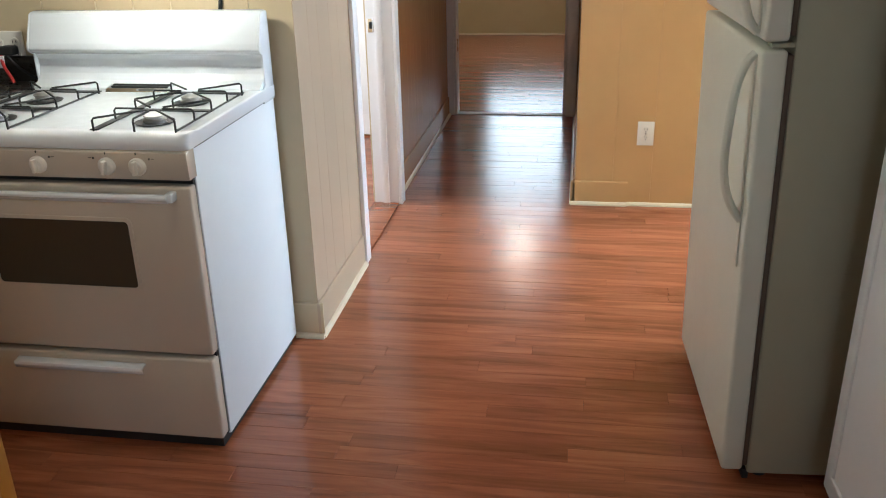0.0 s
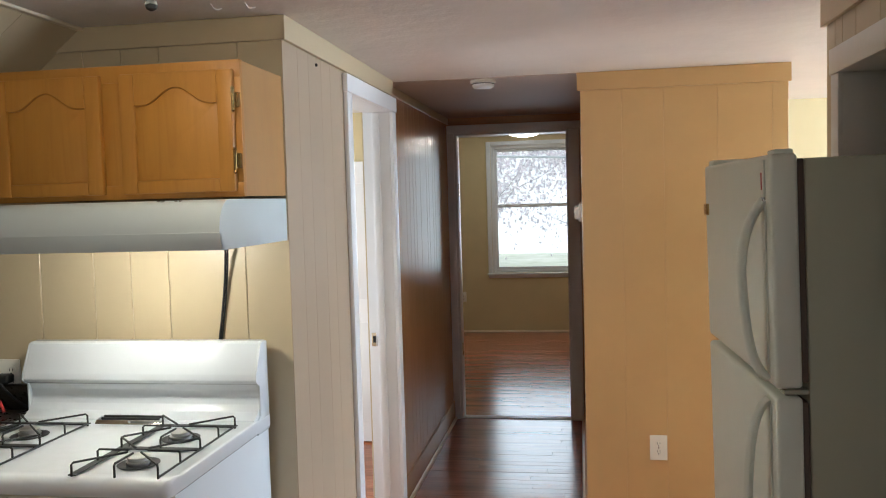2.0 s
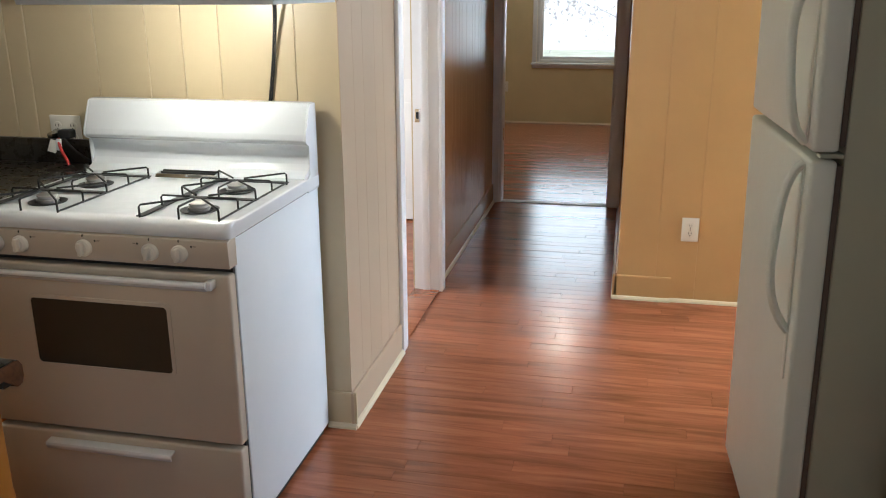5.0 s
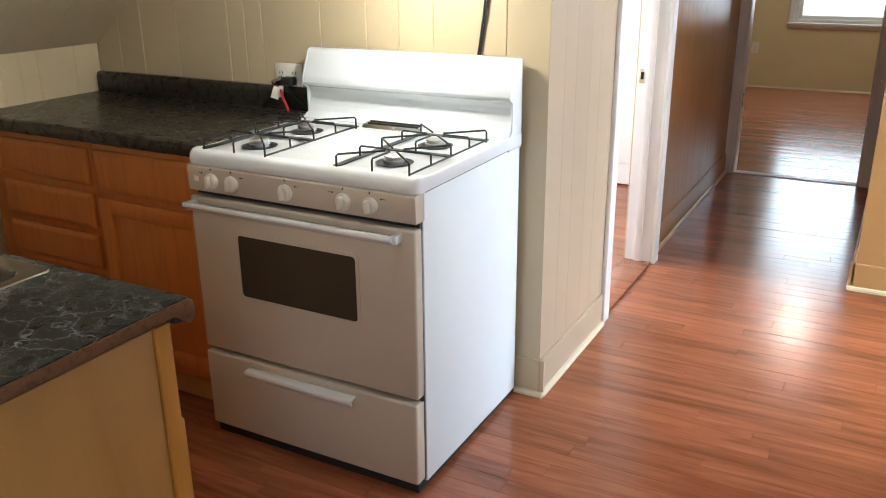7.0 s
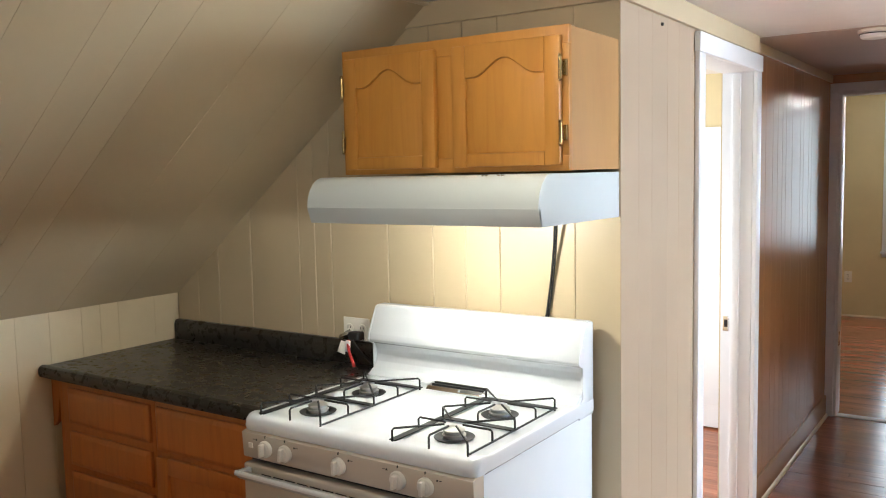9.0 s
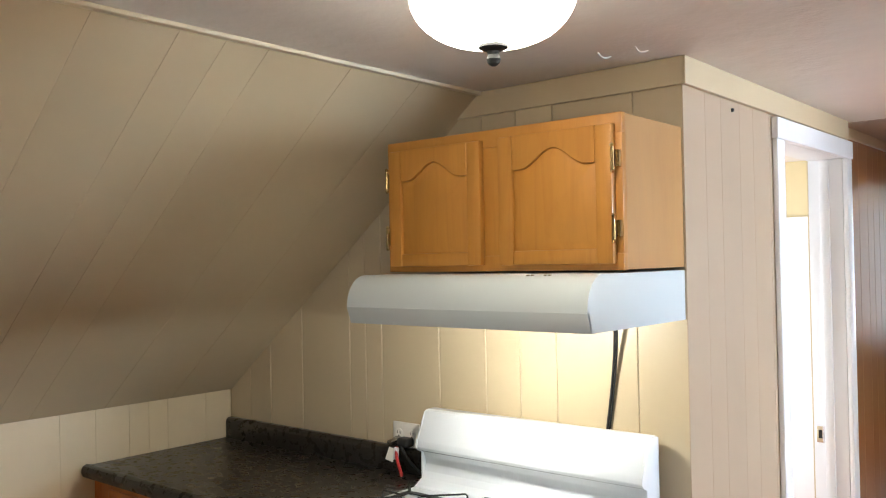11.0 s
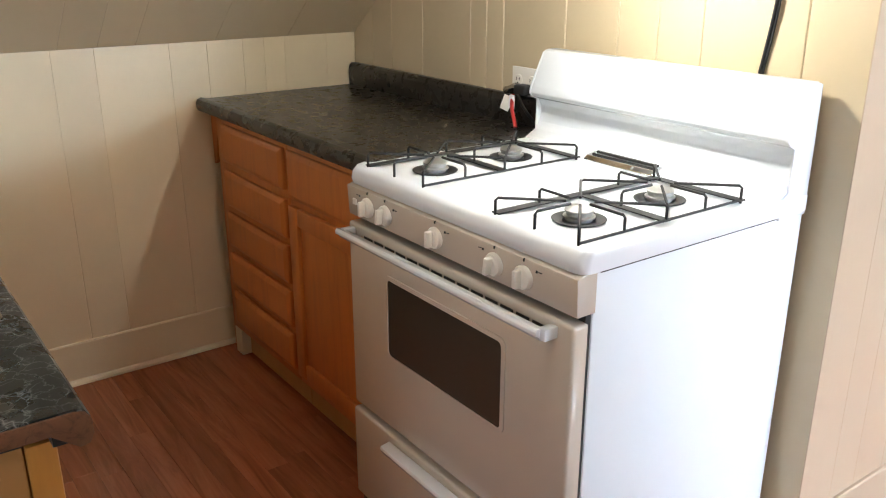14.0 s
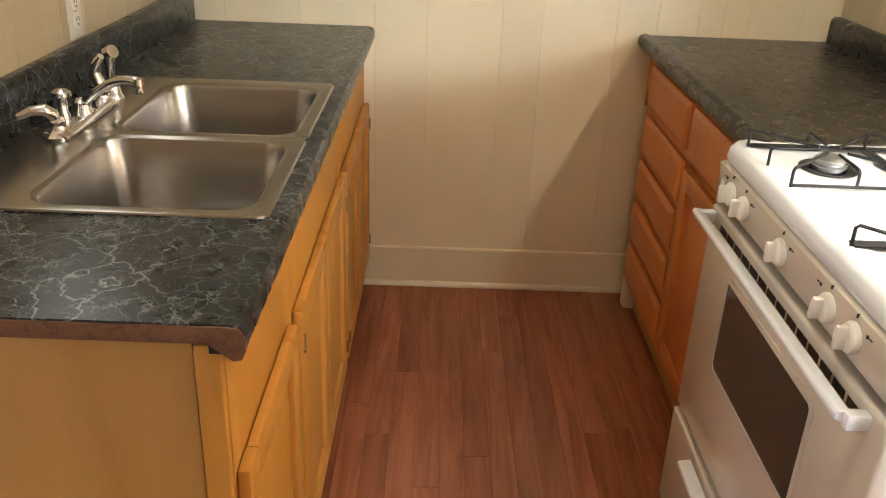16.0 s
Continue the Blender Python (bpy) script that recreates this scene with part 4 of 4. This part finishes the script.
def faucet():
    t = thing("faucet", "chrome two-handle faucet with long spout and side spray, on the sink", "faucet", (-.74, -1.975, .931))
    y = -1.972
    part("base_plate", prism([(y - .026, .931), (y + .026, .931), (y + .020, .946), (y - .020, .946)], "x", -.865, -.605, .003), CHROME, t)
    for x, arm in ((-.625, ((.004, -.004, .030), (.012, -.014, .040), (.020, -.034, .040), (.026, -.056, .030))), (-.845, ((-.002, .0, .030), (-.004, -.010, .052), (-.002, -.004, .074), (.004, .010, .090)))):
        h = part("handle_base", lathe([(.026, .931), (.027, .937), (.021, .944), (.016, .956), (.017, .964), (.012, .970), (0, .972)], pose(x, y, 0), 24), CHROME, t)
        part("lever", tube([(x, y, .958)] + [(x + a, y + b, .946 + c) for a, b, c in arm], [.011, .013, .012, .009, .007], 12), CHROME, h, "chrome lever handle")
    part("button", lathe([(.012, .931), (.012, .952), (.009, .960), (.009, .984), (.019, .990), (.018, .998), (.008, 1.004), (0, 1.005)], pose(-.700, y - .018, 0), 20), CHROME, t, "chrome mushroom knob")
    part("spout_hub", lathe([(.021, .93), (.021, .950), (.017, .957), (.017, .968), (.012, .974), (0, .976)], pose(-.745, y, 0), 24), CHROME, t)
    sp = curve((-.745, y, .962), (-.73, y + .04, .995), (-.70, y + .09, 1.036), SPOUT, 18)
    part("spout", tube(sp, [.010] + [.0088] * 16 + [.0098, .0102], 14), CHROME, t)
    e = sp[-1]
    part("aerator", tube([e + Vector((0, .0, .007)), e + Vector((0, 0, -.006)), e + Vector((0, 0, -.020))], [.0095, .011, .0105], 14), CHROME, t)
    # side spray in its holder
    s = part("spray_holder", lathe([(.024, .93), (.024, .936), (.018, .945), (.016, .965), (0, .967)], pose(-.905, y, 0), 20), CHROME, t)
    part("spray_head", tube([(-.905, y, .955), (-.905, y, .985), (-.903, y + .002, 1.012), (-.898, y + .006, 1.030), (-.892, y + .016, 1.036)], [.008, .009, .011, .016, .014], 14), CHROME, s)


SPOUT = Vector((-.672, -1.830, 1.028))
faucet()

# ---- fridge ----
def fridge():
    m = pose(1.396, -.680, .015) @ pose(0, 0, 0, 0, -1.15, 2.1)
    t = thing("refrigerator", "white top-freezer refrigerator with curved handles, in the wall recess", "refrigerator", (1.75, -.32, 0))
    def p(name, bm, mat, parent=t, label=""):
        bm.transform(m)
        return part(name, bm, mat, parent, label)
    W, H = .735, 1.640
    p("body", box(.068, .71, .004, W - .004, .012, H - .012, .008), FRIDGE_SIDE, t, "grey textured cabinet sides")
    p("base_grille", box(.058, .075, .01, W - .01, -.008, .022, .003), BLACK)
    for y in (.05, W - .05):
        p("foot", lathe([(0, -.012), (.02, -.012), (.02, .03), (.012, .045), (0, .045)], pose(.11, y, 0), 16), BLACK)
        p("foot", lathe([(0, -.028), (.02, -.028), (.02, .03), (.012, .045), (0, .045)], pose(.64, y, 0), 16), BLACK)
    for nm, z0, z1 in (("freezer_door", 1.150, H), ("fridge_door", .024, 1.132)):
        d = p(nm, box(0, .056, 0, W, z0, z1, .010, 3), FRIDGE_SKIN)
        p("gasket", box(.056, .069, .008, W - .012, z0 + .012, z1 - .012, .002), DARK, d, "dark rubber gasket")
        zs = (1.165, 1.545) if nm == "freezer_door" else (.72, 1.118)
        up = nm == "freezer_door"
        y = .052
        a, b = (zs[0], zs[1])
        line = curve((-.002, y, b), (-.048, y, b - .05), (-.056, y, b - .13), (-.050, y, (a + b) / 2), 10)[:-1] + curve((-.050, y, (a + b) / 2), (-.046, y, a + .10), (-.036, y, a + .02), (-.002, y, a), 10)
        if not up:
            line = [Vector((q.x, q.y, a + b - q.z)) for q in line][::-1]
        bm = tube(line, .0105, 12)
        for v in bm.verts:
            v.co.y = y + (v.co.y - y) * 1.25
        p("handle", bm, FRIDGE_SKIN, d, "curved white handle")
        p("handle_trim", box(-.004, .001, y - .012, y + .012, (a if up else .60), (b + .085 if up else b), .002), FRIDGE_SKIN, d)
        if up:
            p("badge", box(-.0052, -.003, y - .008, y + .008, b + .012, b + .065, .0008), PLASTIC, d, "white badge with a red mark")
            p("badge_mark", box(-.0058, -.0045, y - .004, y + .005, b + .022, b + .058, .0005), RED, d, "plain red mark")
            p("handle_cap", box(-.008, .0, y - .013, y + .013, b - .004, b + .006, .002), STEEL, d)
    p("hinge_plate", box(-.006, .004, W - .055, W - .004, 1.500, 1.532, .002), BRASS, t, "small dark plate")
    p("hinge_cover", box(.01, .10, W - .07, W - .01, H - .001, H + .014, .005), FRIDGE_SKIN)
    p("hinge_cover", box(.012, .05, .01, .07, H - .001, H + .009, .004), FRIDGE_SKIN)
    p("middle_hinge", box(.02, .08, .010, .05, 1.136, 1.146, .002), FRIDGE_SIDE)


fridge()

# ---- lamps and fittings on the ceilings ----
def ceiling_globe(at, r, drop, label, finial=True):
    x, y, z = at
    t = thing("ceiling_lamp", label, "ceiling lamp", (x, y, z))
    part("base", lathe([(0, 0), (r * .55, 0), (r * .55, -.012), (r * .45, -.022), (0, -.022)], pose(x, y, z - .001), 40), WHITE, t)
    line = [(r * math.cos(radians(a)) ** .8, -drop * .32 - drop * .68 * math.sin(radians(a))) for a in range(0, 90, 8)] + [(0, -drop)]
    part("bowl_rim", lathe([(r * .97, -drop * .12), (r, -drop * .14)] + line[:3], pose(x, y, z), 48), GLOBE_RIM, t, "shaded upper rim of the glass bowl")
    part("bowl", lathe(line[2:], pose(x, y, z), 48), GLOBE, t, "lit white glass bowl")
    part("stem", tube([(x, y, z - .02), (x, y, z - drop)], .006, 10), STEEL, t)
    if finial:
        part("finial", lathe([(0, .004), (.026, .002), (.027, -.004), (.012, -.010), (.010, -.016), (.013, -.024), (.010, -.032), (.004, -.036), (0, -.037)], pose(x, y, z - drop), 20), IRON, t, "dark bronze finial")


ceiling_globe((.125, -.880, TOP), .152, .141, "lit white glass bowl lamp with a bronze finial, on the ceiling")
ceiling_globe((.414, 6.24, 2.30), .18, .10, "lit white dome lamp on the far room ceiling", False)

t = thing("smoke_detector", "round white smoke detector on the hall ceiling", "smoke detector", (.52, 1.63, TOP))
part("base", lathe([(0, 0), (.062, 0), (.062, -.012), (.056, -.014), (0, -.014)], pose(.52, 1.63, TOP - .003), 36), PLASTIC, t)
part("cap", lathe([(.054, -.014), (.052, -.030), (.044, -.036), (0, -.037)], pose(.52, 1.63, TOP - .003), 36), WHITE, t)
part("vent_ring", lathe([(.055, -.016), (.0555, -.018), (.0545, -.020)], pose(.52, 1.63, TOP - .003), 36), BLACK, t)

t = thing("thermostat", "round white thermostat on the hall wall", "thermostat", (.985, 1.66, 1.50))
m = pose(.984, 1.66, 1.50, 0, -90, 0)
part("base", lathe([(0, 0), (.045, 0), (.045, .012), (.040, .016), (0, .016)], m, 32), PLASTIC, t)
part("dial", lathe([(.034, .016), (.034, .030), (.030, .036), (0, .037)], m, 32), PLASTIC, t)

# paint curling off the ceiling by the crown board
for x, y in ((-.052, -.165), (.047, -.155)):
    b = tube(curve((x, y - .03, TOP - .001), (x - .002, y - .01, TOP - .010), (x - .006, y + .01, TOP - .012), (x + .010, y + .022, TOP - .003), 8), [.001] + [.0019] * 7 + [.0008], 6)
    setting("trim_flake", b, CEIL, "curl of peeling ceiling paint", "flake", True)

# small marks on the walls
setting("trim_nail", lathe([(0, 0), (.006, 0), (.005, .006), (0, .008)], pose(.086, .33, 2.055, 0, 90, 0), 10), BLACK, "old nail in the wall", "nail")

# white closet door in the room behind the open doorway
t = thing("closet_door", "white painted closet door in the next room", "door", (-.55, 2.80, 0))
part("leaf", box(-1.0, -.12, 2.80, 2.835, .012, 1.84, .003), WHITE, t)
for z0, z1 in ((.15, .80), (.95, 1.70)):
    part("panel", box(-.88, -.24, 2.794, 2.801, z0, z1, .005), WHITE, t)

# ---- windows ----
def window(name, at, w, h, turn, label, sill=True, casing=.05):
    """A double hung window in an opening; local x along the wall, y outward through it, z up from the opening's foot."""
    m = pose(*at, 0, 0, turn)
    t = thing(name, label, "window", at, kind="structure")
    def p(nm, b, mat, parent=t):
        b.transform(m)
        return part(nm, b, mat, parent)
    f = .035
    for a, b in ((0, f), (w - f, w)):
        p("frame_jamb", box(a, b, .02, .11, 0, h, .003), VINYL)
    p("frame_head", box(f, w - f, .02, .11, h - f, h, .003), VINYL)
    p("frame_foot", box(f, w - f, .02, .11, 0, f, .003), VINYL)
    c = casing
    for a, b in ((-c, 0), (w, w + c)):
        p("casing", box(a, b, -.018, -.001, -.0, h + c, .003), VINYL)
    p("casing", box(0, w, -.017, -.001, h, h + c, .003), VINYL)
    if sill:
        p("sill", box(-c - .01, w + c + .01, -.045, .018, -.022, -.001, .004), VINYL)
        p("apron", box(-c, w + c, -.016, -.001, -.06, -.023, .003), VINYL)
    mid = h * .528
    for nm, z0, z1, y0 in (("upper_sash", mid - .02, h - f, .070), ("lower_sash", f, mid + .02, .035)):
        s = .034
        sash = p(nm, box(f, f + s, y0, y0 + .03, z0, z1, .003), VINYL)
        p("sash_stile", box(w - f - s, w - f, y0, y0 + .03, z0, z1, .003), VINYL, sash)
        p("sash_rail", box(f + s, w - f - s, y0, y0 + .03, z0, z0 + s, .003), VINYL, sash)
        p("sash_rail", box(f + s, w - f - s, y0, y0 + .03, z1 - s, z1, .003), VINYL, sash)
        g = p("pane", box(f + s, w - f - s, y0 + .013, y0 + .017, z0 + s, z1 - s), GLASS, sash)
        g.visible_shadow = False
    return t


VINYL = paint("white_vinyl", (.80, .83, .85), .3, .02, .03)
window("window_1", (-.06, 7.41, .70), .96, 1.49, 0, "white double hung window of the far room")
window("window_2", (4.60, 3.0, .8), 2.2, 1.3, -90, "white double hung window of the side room")
window("window_3", (-2.40, .3, .8), 1.4, 1.2, 90, "white double hung window of the room behind the open doorway")
# two unseen windows, added to hold the kitchen's fill lights
window("window_4", (1.731, -3.5, .8), 1.2, 1.2, -90, "added unseen white double hung window of the back room")
window("window_5", (-.45, -2.1, 1.28), .60, .44, 180, "added unseen white double hung window over the sink")

# ---- outdoors ----
# lawn colour raised to take in the outdoor glare
m = material("washed_out_lawn", (.3, .32, .2), .9)
n = Nodes(m)
n.color(n.ramp(n.noise(.5, 6, .65, n.coords()), (.3, (.42, .46, .34)), (.7, (.66, .68, .60))))
bm = bmesh.new()
bmesh.ops.create_grid(bm, x_segments=1, y_segments=1, size=600, matrix=pose(0, 0, -3.2))
setting("ground", bm, m, "winter lawn, glare in its pale colour", "ground")
# bark and leaves paled too, with the glare in their colours
bark = paint("washed_out_bark", (.62, .58, .60), .9, .15, .8)
leaf = paint("washed_out_leaves", (.84, .80, .82), .9, .15, .3)
n = Nodes(leaf)
thin, half = n.add("ShaderNodeBsdfTranslucent", Color=(.92, .88, .92, 1)), n.add("ShaderNodeMixShader", Fac=.7)
n.link(n.b.outputs[0], half.inputs[1])
n.link(thin.outputs[0], half.inputs[2])
n.link(half.outputs[0], n.t.nodes["Material Output"].inputs["Surface"])


def tree(x, y, h, seed):
    """A leaning trunk, limbs and a ragged crown of many small leaves."""
    rng = random.Random(seed)
    t = thing("tree", "winter tree with leaves, glare in its pale grey colours", "tree", (x, y, -3.2))
    bm = tube([(x, y, -3.3), (x + .1, y, -3.2 + h * .3), (x - .1, y + .1, -3.2 + h * .6), (x, y, -3.2 + h * .92)], [.10, .08, .05, .015], 10)
    tips = []
    for i in range(26):
        z = -3.2 + h * rng.uniform(.40, .85)
        a, l = rng.uniform(0, 6.28), h * rng.uniform(.18, .36)
        p0 = Vector((x, y, z))
        p1 = p0 + Vector((math.cos(a) * l * .5, math.sin(a) * l * .5, l * .22))
        p2 = p0 + Vector((math.cos(a) * l, math.sin(a) * l, l * .55))
        tube([p0, p1, p2], [.018, .012, .005], 5, bm)
        tips += [p1, p2, (p1 + p2) / 2]
    part("trunk", bm, bark, t)
    verts, faces = [], []
    for _ in range(9000):
        c = rng.choice(tips) + Vector([rng.gauss(0, .42) for _ in range(3)])
        e = Euler([rng.uniform(0, 6.28) for _ in range(3)]).to_matrix()
        s = rng.uniform(.03, .085)
        k = len(verts)
        verts += [c + e @ Vector(q) * s for q in ((-1, 0, 0), (0, -.55, .1), (1, 0, 0), (0, .55, .1))]
        faces.append((k, k + 1, k + 2, k + 3))
    me = bpy.data.meshes.new("crown")
    me.from_pydata(verts, [], faces)
    me.materials.append(leaf)
    ob = new("crown", me)
    ob.parent = t
    ob.matrix_parent_inverse = Matrix.Translation(-t.location)


for x, y, h, s in ((-1.6, 19, 9.5, 1), (1.2, 22, 9, 2), (-4.2, 24, 10, 3), (4.0, 25, 9.5, 4)):
    tree(x, y, h, s)
t = thing("utility_cable", "pale cable strung across the yard", "cable", (-8, 15, 3))
part("cable", tube([(-12 + i, 15, 2.95 - .045 * i + .004 * (i - 12) ** 2) for i in range(25)], .028, 6), VINYL, t)
back = material("bright_overcast", (.8, .8, .8), 1)
n = Nodes(back)
n.b.inputs["Emission Color"].default_value = (.93, .96, 1, 1)
n.b.inputs["Emission Strength"].default_value = .72
bm = box(-90, 90, 70, 70.2, -3.2, 60)
setting("backdrop", bm, back, "bright overcast distance", "backdrop")

# ---- floor, plank by plank ----
def plank_rows(x0, x1, y0, y1, width, rng):
    y = y0
    while y < y1 - .005:
        hi = min(y1, y + width)
        x = x0 - rng.uniform(0, .9)
        while x < x1:
            n = x + rng.uniform(.45, 1.35)
            a, b = max(x0, x), min(x1, n)
            if b - a > .02:
                yield a, b, y, hi
            x = n
        y = hi


def plank_verts(a, b, y0, y1, z, tilt, g=.0002, c=.0006):
    a, b, y0, y1 = a + g, b - g, y0 + g, y1 - g
    top = [(a + c, y0 + c, z), (b - c, y0 + c, z), (b - c, y1 - c, z + tilt), (a + c, y1 - c, z + tilt)]
    rim = [(a, y0, z - c), (b, y0, z - c), (b, y1, z - c + tilt), (a, y1, z - c + tilt)]
    low = [(a, y0, z - .006), (b, y0, z - .006), (b, y1, z - .006), (a, y1, z - .006)]
    faces = [(0, 1, 2, 3)] + [(4 + i, 4 + (i + 1) % 4, (i + 1) % 4, i) for i in range(4)] + [(8 + i, 8 + (i + 1) % 4, 4 + (i + 1) % 4, 4 + i) for i in range(4)]
    return top + rim + low, faces


bm = box(-2.6, 4.8, -5.2, 7.6, -.08, -.0055)
floor = setting("floor", bm, CHIP, "reddish varnished oak strip floor", "floor")
rng = random.Random(11)
near = (-1.9, 1.72, -2.44, 1.55)
for a, b, y0, y1 in plank_rows(*near, .0665, rng):
    v, f = plank_verts(a, b, y0, y1, rng.uniform(-.0003, .0003), rng.gauss(0, .00022))
    me = bpy.data.meshes.new("floor_plank")
    me.from_pydata(v, [], f)
    me.materials.append(FLOOR)
    ob = new("floor_plank", me)
    ob.parent = floor
verts, faces = [], []
for area in ((-1.9, 1.72, -5.0, -2.44), (.05, .985, 1.55, 3.46), (-1.8, 2.4, 3.46, 7.41), (1.72, 4.6, .247, 1.55), (1.1, 4.6, 1.55, 3.21), (1.72, 2.45, -.83, .09), (-2.4, .05, .69, 3.3)):
    for a, b, y0, y1 in plank_rows(*area, .0665, rng):
        v, f = plank_verts(a, b, y0, y1, rng.uniform(-.0003, .0003), rng.gauss(0, .00022))
        faces += [tuple(i + len(verts) for i in q) for q in f]
        verts += v
me = bpy.data.meshes.new("floor_planks")
me.from_pydata(verts, [], faces)
me.materials.append(FLOOR)
ob = tagged(new("floor_planks", me), "reddish varnished oak strips further off", kind="stuff")
ob.parent = floor
